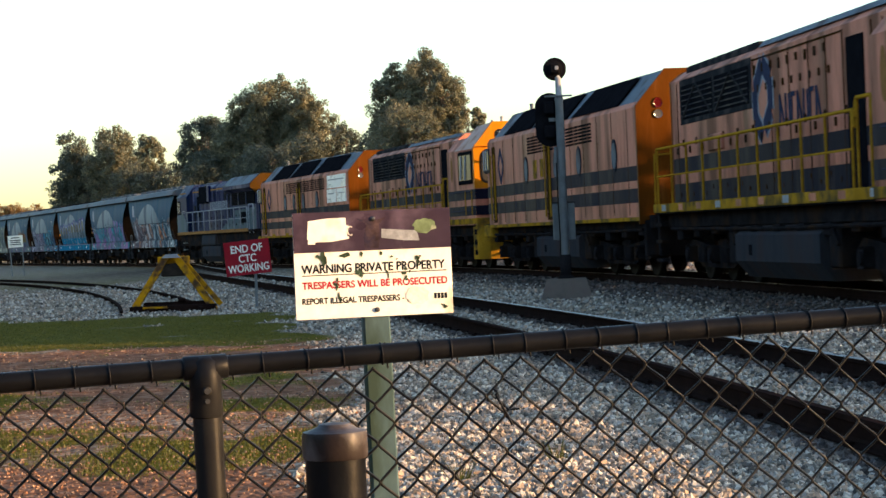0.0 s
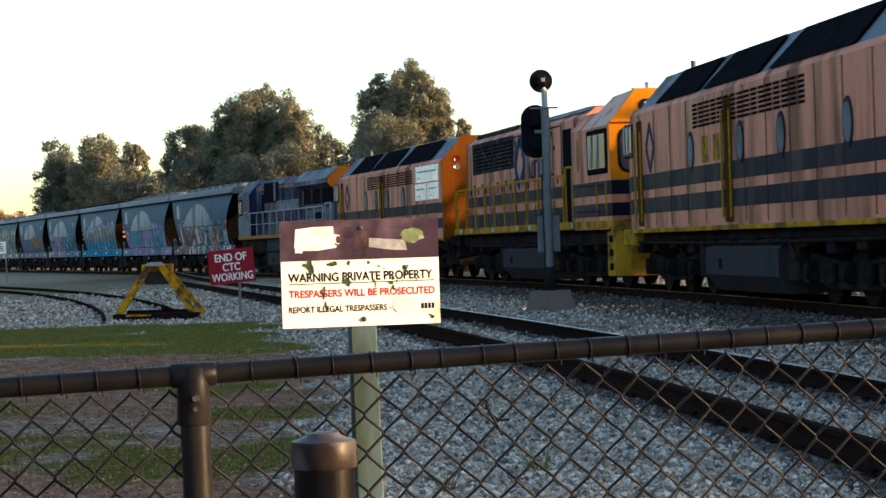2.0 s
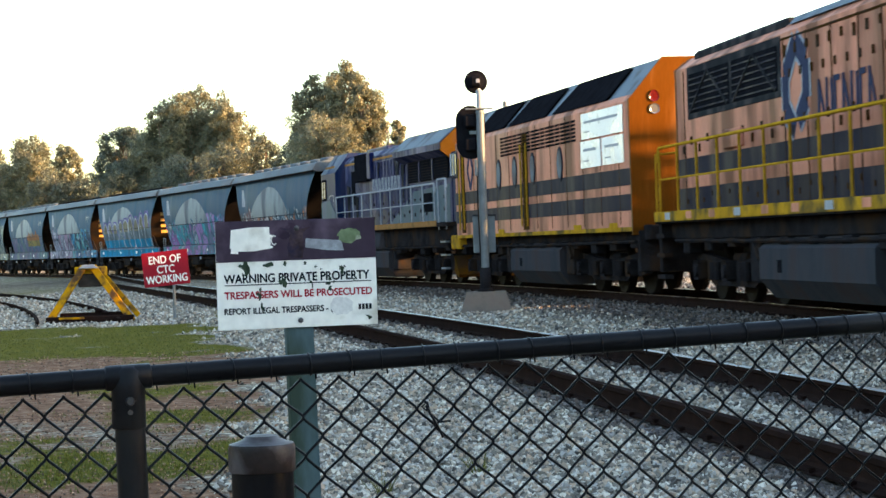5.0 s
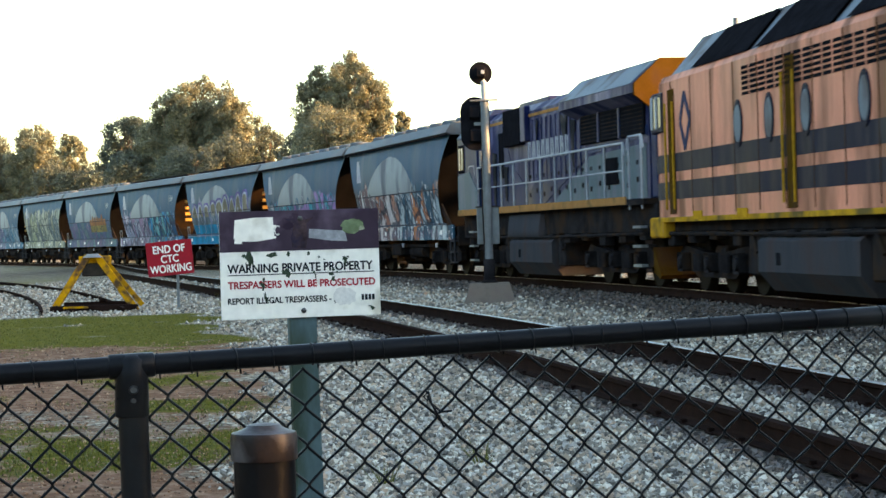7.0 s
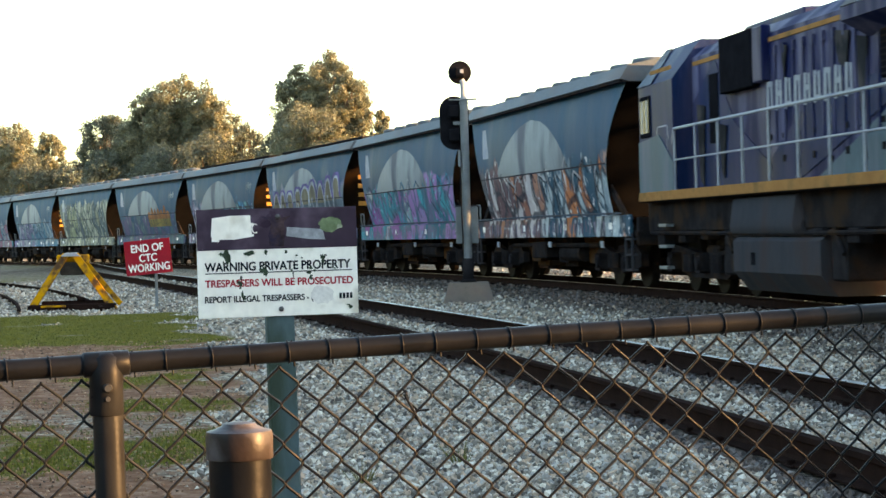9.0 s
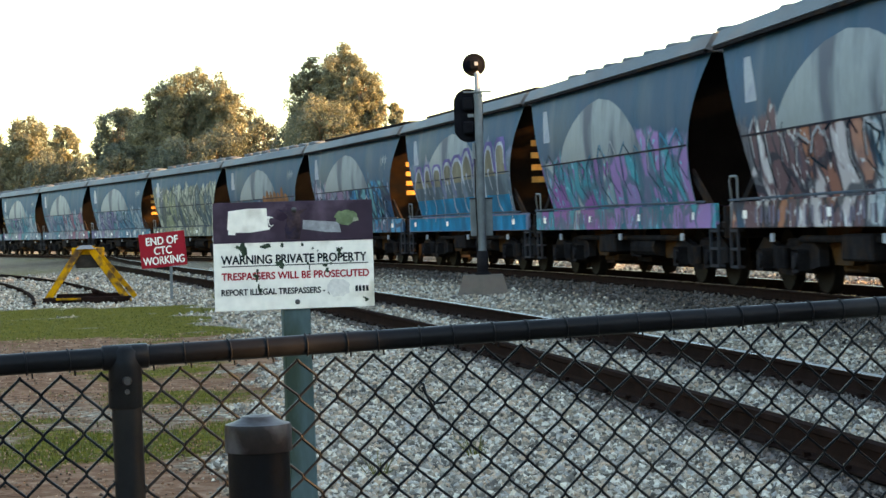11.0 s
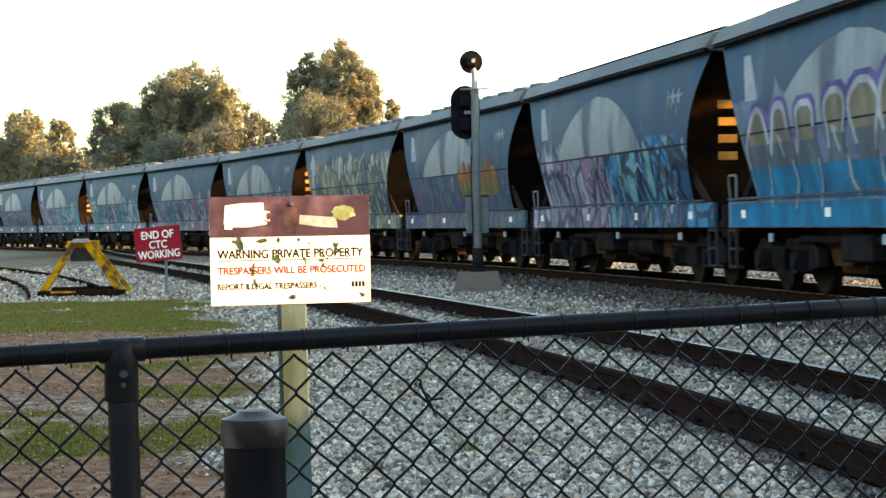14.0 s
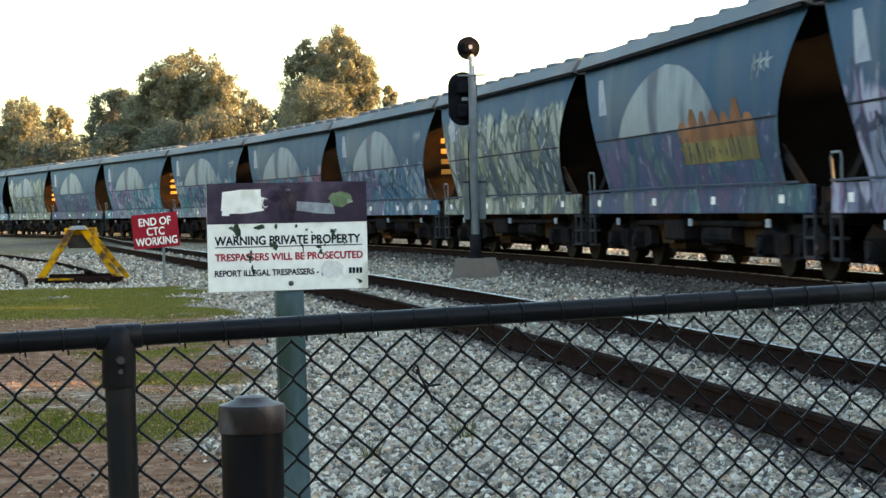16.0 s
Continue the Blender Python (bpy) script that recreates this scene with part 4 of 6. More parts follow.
# ---- railway signal seen from behind ----
def build_signal():
    s = thing("railway_signal", "two-head railway signal mast seen from behind, on a concrete footing", "signal")
    s.matrix_basis = pose(0.60, 38.5, 0.1)
    base = Geo()
    lo, hi = ((-0.46, -0.40), (0.46, -0.40), (0.46, 0.40), (-0.46, 0.40)), ((-0.36, -0.30), (0.36, -0.30), (0.36, 0.30), (-0.36, 0.30))
    base.add([(*p, -0.25) for p in lo] + [(*p, 0.02) for p in lo] + [(*p, 0.37) for p in hi], [(0, 1, 2, 3), (8, 9, 10, 11)] + [(i, (i + 1) % 4, 4 + (i + 1) % 4, 4 + i) for i in range(4)] + [(4 + i, 4 + (i + 1) % 4, 8 + (i + 1) % 4, 8 + i) for i in range(4)])
    part("footing", base, M["concrete"], s, "sloped weathered concrete footing")
    part("mast_shoe", Geo().lathe([(0.15, 0.36), (0.15, 0.40), (0.105, 0.43), (0.105, 0.78), (0.085, 0.81)], seg=20), M["under"], s, "dark cast mast shoe", 40)
    part("mast", Geo().tube([(0, 0, 0.8), (0, 0, 2.4), (0, 0, 3.72)], [0.078, 0.076, 0.074], 20), M["galv"], s, "galvanised tubular mast", 60)
    part("mast_top", Geo().tube([(0, 0, 3.72), (0, 0, 4.05), (-0.03, 0, 4.09)], [0.056, 0.056, 0.05], 16), M["pale"], s, "white painted mast top", 60)
    for z in (3.66, 2.55, 2.75, 1.72):
        part("band", Geo().lathe([(0.082, z - 0.02), (0.084, z - 0.018), (0.084, z + 0.018), (0.082, z + 0.02)], seg=20), M["galv"], s)
    part("cross_bar", Geo().box(-0.27, 0.24, -0.10, -0.06, 3.71, 3.74, 0.005), M["galv"], s)
    disc = part("round_target", Geo().lathe([(0.19, 0.10), (0.213, 0.115), (0.213, 0.13), (0.15, 0.10), (0.05, 0.09)], (-0.055, 0, 4.236), "y", 36), M["black"], s, "black round target board", 30)
    part("lamp_housing", Geo().box(-0.15, 0.04, -0.12, 0.10, 4.14, 4.33, 0.03), M["black"], disc, "black lamp housing")
    part("vent_cover", Geo().box(-0.052, 0.012, -0.132, -0.118, 4.205, 4.275, 0.004), M["pale"], disc, "small pale back cover")
    oval = [(-0.18 + math.cos(k * math.tau / 28) * 0.27, 3.31 + math.sin(k * math.tau / 28) * 0.27 + (0.225 if math.sin(k * math.tau / 28) >= 0 else -0.225)) for k in range(28)]
    tgt = part("long_target", Geo().prism(oval, 0.16, 0.18), M["black"], s, "black long oval target board")
    for z in (3.08, 3.52):
        part("lamp_housing", Geo().box(-0.29, -0.08, -0.02, 0.16, z - 0.12, z + 0.12, 0.03), M["black"], tgt)
    part("bracket", Geo().box(-0.2, 0.03, 0.0, 0.05, 3.27, 3.33), M["galv"], s)
    part("bracket", Geo().box(-0.13, -0.08, -0.07, 0.06, 2.5, 2.8, 0.01), M["galv"], s)
    box_ = part("relay_box", Geo().box(-0.20, 0.21, 0.08, 0.34, 1.08, 1.76, 0.012), M["galv"], s, "grey steel relay box")
    part("hood", Geo().box(-0.215, 0.225, 0.06, 0.36, 1.76, 1.785, 0.006), M["tank"], box_)
    part("conduit", Geo().tube([(-0.09, -0.03, 2.5), (-0.095, -0.05, 1.9), (-0.08, -0.06, 1.2), (-0.09, -0.05, 0.5), (-0.12, -0.1, 0.36)], 0.014, 6), M["under"], s, "dark cable conduit", 60)


build_signal()


# ---- buffer stop ----
def beam(g, a, b, w, d):
    a, b = Vector(a), Vector(b)
    u = (b - a).normalized()
    side = u.cross(Vector((0, 1, 0))).normalized()
    q = []
    for p in (a, b):
        q += [p + side * sx * w / 2 + Vector((0, sy * d / 2, 0)) for sx, sy in ((-1, -1), (1, -1), (1, 1), (-1, 1))]
    return g.add(q, [(0, 1, 2, 3), (4, 5, 6, 7)] + [(i, (i + 1) % 4, 4 + (i + 1) % 4, 4 + i) for i in range(4)])


def build_buffer():
    s = thing("buffer_stop", "worn yellow steel A-frame buffer stop on the spur rails", "buffer stop")
    s.matrix_basis = pose(-6.95, 40.0, 0.1)
    part("left_brace", beam(Geo(), (-0.82, 0.0, 0.0), (-0.12, 0.1, 1.07), 0.125, 0.10), M["buffer"], s, "chipped yellow diagonal brace")
    part("right_brace", beam(Geo(), (0.80, 0.0, 0.0), (0.06, 0.1, 1.07), 0.125, 0.10), M["buffer"], s, "rust-stained yellow diagonal brace")
    part("buffer_beam", Geo().box(-0.31, 0.29, 0.16, 0.38, 0.89, 1.07, 0.02), M["buffer"], s, "yellow cross beam")
    part("buffer_block", Geo().box(-0.24, 0.20, 0.10, 0.44, 0.68, 0.93, 0.02), M["sleeper"], s, "dark timber block")
    part("top_plate", Geo().prism([(-0.2, 1.04), (-0.12, 1.11), (0.08, 1.11), (0.16, 1.04)], -0.02, 0.22), M["pale"], s, "pale bent top plate")
    part("rear_brace", beam(Geo(), (0.88, 0.25, 0.1), (0.15, 0.3, 1.0), 0.09, 0.08), M["buffer"], s, "worn yellow rear brace")
    part("rail_stub", Geo().box(-0.62, 0.66, 0.16, 0.26, 0.05, 0.19, 0.01).box(0.06, 0.2, 0.12, 0.3, 0.18, 0.25, 0.02), M["rust"], s, "rusty cross rail with a clamp")
    part("base_beam", Geo().box(-0.84, 0.82, -0.14, 0.1, -0.03, 0.13, 0.02), M["rust"], s, "dark timber base beam")
    part("base_rail", Geo().box(-0.58, -0.1, -0.165, -0.138, 0.075, 0.115, 0.008), M["buffer"], s, "yellow base angle")


build_buffer()


# ---- train: shared pieces ----
WHEEL = {}


def bogie(parent, x, axles, base, r, near):
    """A bogie: frame with two side members, and wheels as pieces of it."""
    half = base * (axles - 1) / 2
    g = Geo()
    for sy in (-1, 1):
        y = sy * 1.02
        out = [(-half - 0.62, 0.62), (-half - 0.62, 0.40), (-half - 0.32, 0.36), (-half + 0.35, 0.34), (-half + 0.6, 0.26), (half - 0.6, 0.26), (half - 0.35, 0.34), (half + 0.32, 0.36), (half + 0.62, 0.40), (half + 0.62, 0.62), (half + 0.3, 0.80), (0.5, 0.66), (-0.5, 0.66), (-half - 0.3, 0.80)]
        g.prism([(x + a, z) for a, z in out], y - 0.07, y + 0.07)
        for k in range(axles):
            ax = x - half + k * base
            g.box(ax - 0.16, ax + 0.16, y + sy * 0.07, y + sy * 0.20, r - 0.15, r + 0.17, 0.03)
            g.lathe([(0.11, 0.0), (0.10, 0.05), (0.02, 0.06)], (ax, y + sy * 0.20, r), "y", 10) if sy > 0 else g.lathe([(0.11, 0.0), (0.10, -0.05), (0.02, -0.06)], (ax, y - 0.20, r), "y", 10)
        for k in range(axles - 1):
            mx = x - half + (k + 0.5) * base
            for dx in (-0.14, 0, 0.14):
                g.tube([(mx + dx, y - 0.13 if sy < 0 else y + 0.13, 0.36), (mx + dx, y - 0.13 if sy < 0 else y + 0.13, 0.64)], 0.06, 8)
    g.box(x - 0.35, x + 0.35, -1.0, 1.0, 0.45, 0.78, 0.04)
    b = part("bogie", g, M["under"], parent, "grimy black bogie frame")
    key = (r,)
    if key not in WHEEL:
        WHEEL[key] = (mesh_of("wheel", Geo().lathe([(0.10, -0.085), (0.11, -0.05), (r * 0.62, -0.035), (r * 0.86, -0.065), (r * 0.985, -0.065), (r, -0.05), (r, 0.05), (r + 0.028, 0.058), (r + 0.028, 0.075), (r * 0.85, 0.075), (r * 0.6, 0.03), (0.1, 0.05)], (0, 0, 0), "y", 28), M["wheel"], 30),
                      mesh_of("axle", Geo().tube([(0, -0.7, 0), (0, 0.7, 0)], 0.08, 10), M["wheel"], 60))
    for k in range(axles):
        for sy in (-1, 1):
            w = new("wheel", WHEEL[key][0])
            w.parent, w.location = b, (x - half + k * base, sy * 0.7525, r + 0.002)
            if sy > 0:
                w.rotation_euler = (0, 0, math.pi)
        a = new("axle", WHEEL[key][1])
        a.parent, a.location = b, (x - half + k * base, 0, r + 0.002)
    return b


def coupler(parent, x, s):
    part("coupler", Geo().box(min(x, x + s * 0.42), max(x, x + s * 0.42), -0.10, 0.10, 0.78, 0.98, 0.03).box(min(x + s * 0.3, x + s * 0.5), max(x + s * 0.3, x + s * 0.5), -0.16, 0.16, 0.74, 1.0, 0.04), M["under"], parent)
    part("brake_hose", Geo().tube([(x, -0.35, 0.85), (x + s * 0.2, -0.36, 0.6), (x + s * 0.42, -0.36, 0.5)], 0.03, 6), M["black"], parent, "", 60)


# ---- grain hopper wagon ----
WZ0, WZ1 = 1.30, 3.70


def wagon_y(z):
    u = (z - WZ0) / (WZ1 - WZ0)
    return 1.30 + 0.19 * math.sin(math.pi * min(1, max(0, u * 0.92))) + 0.07 * u


def wagon_end_x(z):
    u = max(0.0, min(1.0, (WZ1 - z) / (WZ1 - WZ0)))
    return 6.58 - 1.45 * (1 - (1 - u) ** 2)


def on_side(x, z, lift):
    return (x, -wagon_y(z) - lift if z > WZ0 else -1.405 - lift, z)


def side_patch(name, rows, mat, parent, label="", lift=0.006):
    """rows: height and the two ends of a paint patch that lies on the bulging side."""
    g = Geo()
    for z, a, b in rows:
        g.v += [on_side(a + (b - a) * k / 3, z, lift) for k in range(4)]
    for i in range(len(rows) - 1):
        g.f += [(i * 4 + k, i * 4 + k + 1, i * 4 + k + 5, i * 4 + k + 4) for k in range(3)]
    return part(name, g, mat, parent, label)


def side_stroke(g, pts, w, lift):
    for (x0, z0), (x1, z1) in zip(pts, pts[1:]):
        d = math.hypot(x1 - x0, z1 - z0) or 1
        nx, nz = -(z1 - z0) / d * w / 2, (x1 - x0) / d * w / 2
        q = [(x0 - nx, z0 - nz), (x1 - nx, z1 - nz), (x1 + nx, z1 + nz), (x0 + nx, z0 + nz)]
        g.add([on_side(x, min(WZ1 - 0.01, z), lift) for x, z in q], [(0, 1, 2, 3)])


SPRAY = {}


def spray(col):
    if col not in SPRAY:
        SPRAY[col] = mk("spray_paint", col, 0.5, 0, 0.35, 1.6, 0.03, 20, tuple(c * 0.5 + 0.02 for c in col), 0.42, (1, 1, 0.5), 1.8)
    return SPRAY[col]


GREY, CYAN, BLUE, WHITE, PURPLE = (0.10, 0.105, 0.105), (0.03, 0.20, 0.30), (0.004, 0.19, 0.33), (0.42, 0.42, 0.44), (0.12, 0.075, 0.17)
ORANGE, OLIVE, GREEN, PINK, TAN = (0.34, 0.12, 0.045), (0.12, 0.115, 0.065), (0.025, 0.15, 0.125), (0.22, 0.08, 0.18), (0.17, 0.09, 0.06)
# Per wagon: fill, outline, low band, reach along the side, letter count, letter heights, dome
TAGS = (
    (ORANGE, WHITE, TAN, -5.0, 4.9, 10, 1.45, 2.35, 1), ((0.17, 0.14, 0.15), CYAN, PINK, -5.0, 5.2, 8, 1.38, 2.5, 1), ((0.20, 0.165, 0.10), WHITE, BLUE, -5.0, 5.2, 9, 1.5, 2.85, 1), (CYAN, WHITE, GREY, -4.6, 4.8, 12, 1.25, 2.15, 1),
    (ORANGE, OLIVE, None, 0.2, 4.2, 4, 1.65, 2.4, 1), (OLIVE, GREY, OLIVE, -4.6, 4.8, 6, 1.4, 3.2, 0), (GREY, GREEN, None, -3.8, 4.0, 7, 1.45, 2.2, 1), (PURPLE, CYAN, None, -1.5, 4.5, 6, 1.45, 2.2, 1),
    (GREEN, CYAN, None, -4.2, 3.0, 7, 1.4, 2.3, 1), (PINK, PURPLE, None, -4.0, 3.6, 7, 1.4, 2.3, 1), (GREY, WHITE, None, -3.6, 3.9, 6, 1.4, 2.1, 1), (GREEN, GREY, None, -4.1, 2.8, 6, 1.4, 2.2, 1),
    (GREY, CYAN, None, -3.5, 3.5, 6, 1.4, 2.1, 1),
)


# Per wagon: colours of the rear and of the front half, outline, top of the paint, how far it covers
MURALS = (
    (((0.26, 0.10, 0.06), (0.34, 0.30, 0.30), (0.10, 0.055, 0.06)), ((0.36, 0.12, 0.05), (0.26, 0.31, 0.33), (0.02, 0.06, 0.09)), (0.012, 0.02, 0.03), 2.50, 0.97),
    (((0.26, 0.28, 0.27), (0.02, 0.17, 0.21), (0.19, 0.07, 0.20)), ((0.015, 0.10, 0.13), (0.02, 0.20, 0.24), (0.22, 0.12, 0.26)), (0.05, 0.09, 0.12), 2.45, 0.92),
    (((0.12, 0.10, 0.22), (0.16, 0.16, 0.24), (0.10, 0.13, 0.15)), ((0.12, 0.10, 0.22), (0.15, 0.15, 0.22), (0.14, 0.16, 0.17)), (0.16, 0.17, 0.22), 2.75, 0.6),
    (((0.25, 0.24, 0.29), (0.11, 0.13, 0.18), (0.16, 0.10, 0.16)), ((0.008, 0.14, 0.25), (0.06, 0.20, 0.22), (0.012, 0.05, 0.10)), (0.015, 0.02, 0.035), 2.50, 1.0),
    (((0.05, 0.06, 0.11), (0.06, 0.09, 0.09), (0.08, 0.06, 0.11)), ((0.05, 0.06, 0.11), (0.04, 0.09, 0.10), (0.07, 0.05, 0.09)), (0.03, 0.05, 0.08), 2.15, 0.85),
    (((0.16, 0.17, 0.11), (0.24, 0.24, 0.19), (0.07, 0.08, 0.10)), ((0.14, 0.14, 0.10), (0.21, 0.21, 0.17), (0.06, 0.08, 0.09)), (0.04, 0.05, 0.05), 3.10, 0.92),
    (((0.05, 0.15, 0.17), (0.20, 0.22, 0.25), (0.10, 0.08, 0.15)), ((0.08, 0.13, 0.18), (0.16, 0.20, 0.22), (0.03, 0.10, 0.15)), (0.03, 0.05, 0.08), 2.3, 0.85),
    (((0.14, 0.16, 0.19), (0.10, 0.09, 0.14), (0.03, 0.11, 0.15)), ((0.05, 0.15, 0.18), (0.18, 0.20, 0.22), (0.18, 0.07, 0.10)), (0.03, 0.05, 0.08), 2.35, 0.85),
    (((0.03, 0.15, 0.15), (0.15, 0.19, 0.20), (0.15, 0.09, 0.17)), ((0.10, 0.15, 0.19), (0.20, 0.21, 0.24), (0.02, 0.13, 0.17)), (0.03, 0.05, 0.08), 2.45, 0.85),
)


def mural_mat(base_name, col, rear, front, ink, top, amount, seed):
    """Weathered blue-grey steel with cloudy, streaked, layered spray paint along its foot."""
    m = mk(base_name, col, 0.5, 0, 0.32, 0.8, 0.08, 20, (0.042, 0.082, 0.124), 0.38, (1, 1, 0.3), 0.9, spec=0.012)
    N, L = m.node_tree.nodes, m.node_tree.links
    b = N["Principled BSDF"]
    steel = b.inputs["Base Color"].links[0].from_socket

    def math2(op, a, z):
        n = N.new("ShaderNodeMath")
        n.operation, n.use_clamp = op, False
        for i, q in enumerate((a, z)):
            if isinstance(q, (int, float)):
                n.inputs[i].default_value = q
            else:
                L.new(q, n.inputs[i])
        return n.outputs[0]

    def span(src, lo, hi):
        r = N.new("ShaderNodeMapRange")
        r.interpolation_type = "SMOOTHSTEP"
        r.inputs[1].default_value, r.inputs[2].default_value = lo, hi
        L.new(src, r.inputs[0])
        return r.outputs[0]

    def mix(fac, a, z):
        n = N.new("ShaderNodeMix")
        n.data_type = "RGBA"
        L.new(fac, n.inputs[0])
        for i, c in ((6, a), (7, z)):
            if isinstance(c, tuple):
                n.inputs[i].default_value = (*c, 1)
            else:
                L.new(c, n.inputs[i])
        return n.outputs[2]
    tc, off = N.new("ShaderNodeTexCoord"), N.new("ShaderNodeVectorMath")
    off.operation = "ADD"
    off.inputs[1].default_value = (seed * 17.3, 0, 0)
    sep = N.new("ShaderNodeSeparateXYZ")
    L.new(tc.outputs["Object"], sep.inputs[0])
    flat = N.new("ShaderNodeCombineXYZ")
    L.new(sep.outputs[0], flat.inputs[0]), L.new(sep.outputs[2], flat.inputs[2])
    L.new(flat.outputs[0], off.inputs[0])

    def noise_tex(sc, det, dist=0.0, stretch=(1, 1, 1)):
        mp = N.new("ShaderNodeMapping")
        mp.inputs["Scale"].default_value = stretch
        L.new(off.outputs[0], mp.inputs[0])
        n = N.new("ShaderNodeTexNoise")
        n.inputs["Scale"].default_value, n.inputs["Detail"].default_value, n.inputs["Distortion"].default_value = sc, det, dist
        L.new(mp.outputs[0], n.inputs["Vector"])
        return n
    warp = noise_tex(0.9, 3.0)
    bend = N.new("ShaderNodeVectorMath")
    bend.operation = "MULTIPLY_ADD"
    bend.inputs[1].default_value = (0.9, 0, 0.7)
    L.new(warp.outputs["Color"], bend.inputs[0]), L.new(off.outputs[0], bend.inputs[2])
    scl = N.new("ShaderNodeMapping")
    scl.inputs["Scale"].default_value = (1.55, 1, 0.95)
    L.new(bend.outputs[0], scl.inputs[0])
    cell, edge = N.new("ShaderNodeTexVoronoi"), N.new("ShaderNodeTexVoronoi")
    edge.feature = "DISTANCE_TO_EDGE"
    for n in (cell, edge):
        n.inputs["Scale"].default_value = 1.0
        L.new(scl.outputs[0], n.inputs["Vector"])
    pickc = N.new("ShaderNodeSeparateColor")
    L.new(cell.outputs["Color"], pickc.inputs[0])
    side = span(math2("ADD", sep.outputs[0], math2("MULTIPLY", warp.outputs[0], 2.0)), 0.7, 1.3)
    one = mix(side, rear[0], front[0])
    two = mix(side, rear[1], front[1])
    three = mix(side, rear[2], front[2])
    paint = mix(span(pickc.outputs[0], 0.30, 0.42), one, two)
    paint = mix(span(pickc.outputs[1], 0.62, 0.74), paint, three)
    streak = noise_tex(2.4, 6.0, 1.2, (1.3, 1, 0.6))
    paint = mix(span(streak.outputs[0], 0.54, 0.62), paint, three)
    paint = mix(span(noise_tex(3.6, 5.0, 1.5, (1.2, 1, 0.7)).outputs[0], 0.60, 0.66), paint, tuple(min(0.5, c * 1.5 + 0.06) for c in rear[1]))
    paint = mix(math2("MULTIPLY", span(edge.outputs["Distance"], 0.085, 0.045), 0.8), paint, ink)
    bold = N.new("ShaderNodeMix")
    bold.data_type, bold.blend_type = "RGBA", "MULTIPLY"
    bold.inputs[0].default_value = 1.0
    bold.inputs[7].default_value = (1.3, 1.3, 1.3, 1)
    L.new(paint, bold.inputs[6])
    rim = math2("ADD", sep.outputs[2], math2("MULTIPLY", math2("SUBTRACT", noise_tex(1.3, 6.0, 0.6).outputs[0], 0.5), 1.7))
    reach = span(rim, top + 0.12, top - 0.10)
    worn = span(noise_tex(0.8, 7.0).outputs[0], 0.27, 0.40)
    fac = math2("MULTIPLY", math2("MULTIPLY", reach, worn), amount)
    L.new(mix(fac, steel, bold.outputs[2]), b.inputs["Base Color"])
    return m


def hopper_wagon(index):
    rnd = random.Random(40 + index)
    w = thing("hopper_wagon", "weathered blue-grey grain hopper wagon with faded pale arch and graffiti", "railway wagon", "hopper wagons of the train")
    rear, front, ink, top_z, amount = MURALS[index] if index < len(MURALS) else MURALS[4 + index % 5]
    skin = mural_mat("weathered_blue_grey_painted_steel", (0.014, 0.070, 0.122), rear, front, ink, top_z, amount, index)
    g, n = Geo(), 16
    for i in range(n + 1):
        z = WZ0 + (WZ1 - WZ0) * i / n
        e = wagon_end_x(z)
        for sy in (-1, 1):
            g.v += [(-e + 2 * e * k / 6, sy * wagon_y(z), z) for k in range(7)]
    for i in range(n):
        for o in (0, 7):
            g.f += [(i * 14 + o + k, i * 14 + o + k + 1, (i + 1) * 14 + o + k + 1, (i + 1) * 14 + o + k) for k in range(6)]
    part("body_side", g, skin, w, "bulging blue-grey steel sides", 30)
    for s in (-1, 1):
        e = Geo()
        for i in range(n + 1):
            z = WZ0 + (WZ1 - WZ0) * i / n
            x = s * (wagon_end_x(z) - 0.06 - 0.35 * (1 - i / n))
            e.v += [(x, wagon_y(z) * (-1 + 2 * k / 4), z) for k in range(5)]
        for i in range(n):
            e.f += [(i * 5 + k, i * 5 + k + 1, i * 5 + k + 6, i * 5 + k + 5) for k in range(4)]
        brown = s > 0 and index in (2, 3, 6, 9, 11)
        part("slope_sheet", e, M["sheet"] if brown else M["end_black"], w, "rust-brown curved end sheet" if brown else "curved end sheet blackened for the shade between wagons", 40)
        if brown:
            # Plates stand for sunlit slots; the sun's orange is in their colour.
            for k in range(4):
                part("step_plate", Geo().box(s * 5.98 - 0.02, s * 5.98 + 0.02, -1.16, -0.86, 2.0 + k * 0.27, 2.13 + k * 0.27, 0.005), M["step_plate"], w, "ladder step plate tinted with sunlight")
        part("end_platform", Geo().box(min(s * 5.0, s * 6.62), max(s * 5.0, s * 6.62), -1.32, 1.32, 0.92, 1.04, 0.02).box(min(s * 6.5, s * 6.62), max(s * 6.5, s * 6.62), -1.3, 1.3, 0.78, 1.28, 0.02), M["under"], w, "dark end platform")
        lo = Geo() if s > 0 else Geo().tube([(s * 6.38, -1.38, 1.25), (s * 6.38, -1.42, 1.66), (s * 6.33, -1.42, 1.72), (s * 5.98, -1.42, 1.72), (s * 5.93, -1.42, 1.66), (s * 5.93, -1.42, 1.38)], 0.018, 8)
        if s < 0:
            part("grab_rail", lo, M["galv"], w, "pale bent grab rail", 60)
        stp = Geo()
        for z in (0.35, 0.62, 0.9):
            stp.box(s * 6.3 - 0.2, s * 6.3 + 0.2, -1.40, -1.28, z - 0.02, z + 0.02)
        for dx in (-0.2, 0.2):
            stp.box(s * 6.3 + dx - 0.02, s * 6.3 + dx + 0.02, -1.40, -1.36, 0.33, 1.0)
        part("corner_steps", stp, M["tank"], w, "dark grey corner steps")
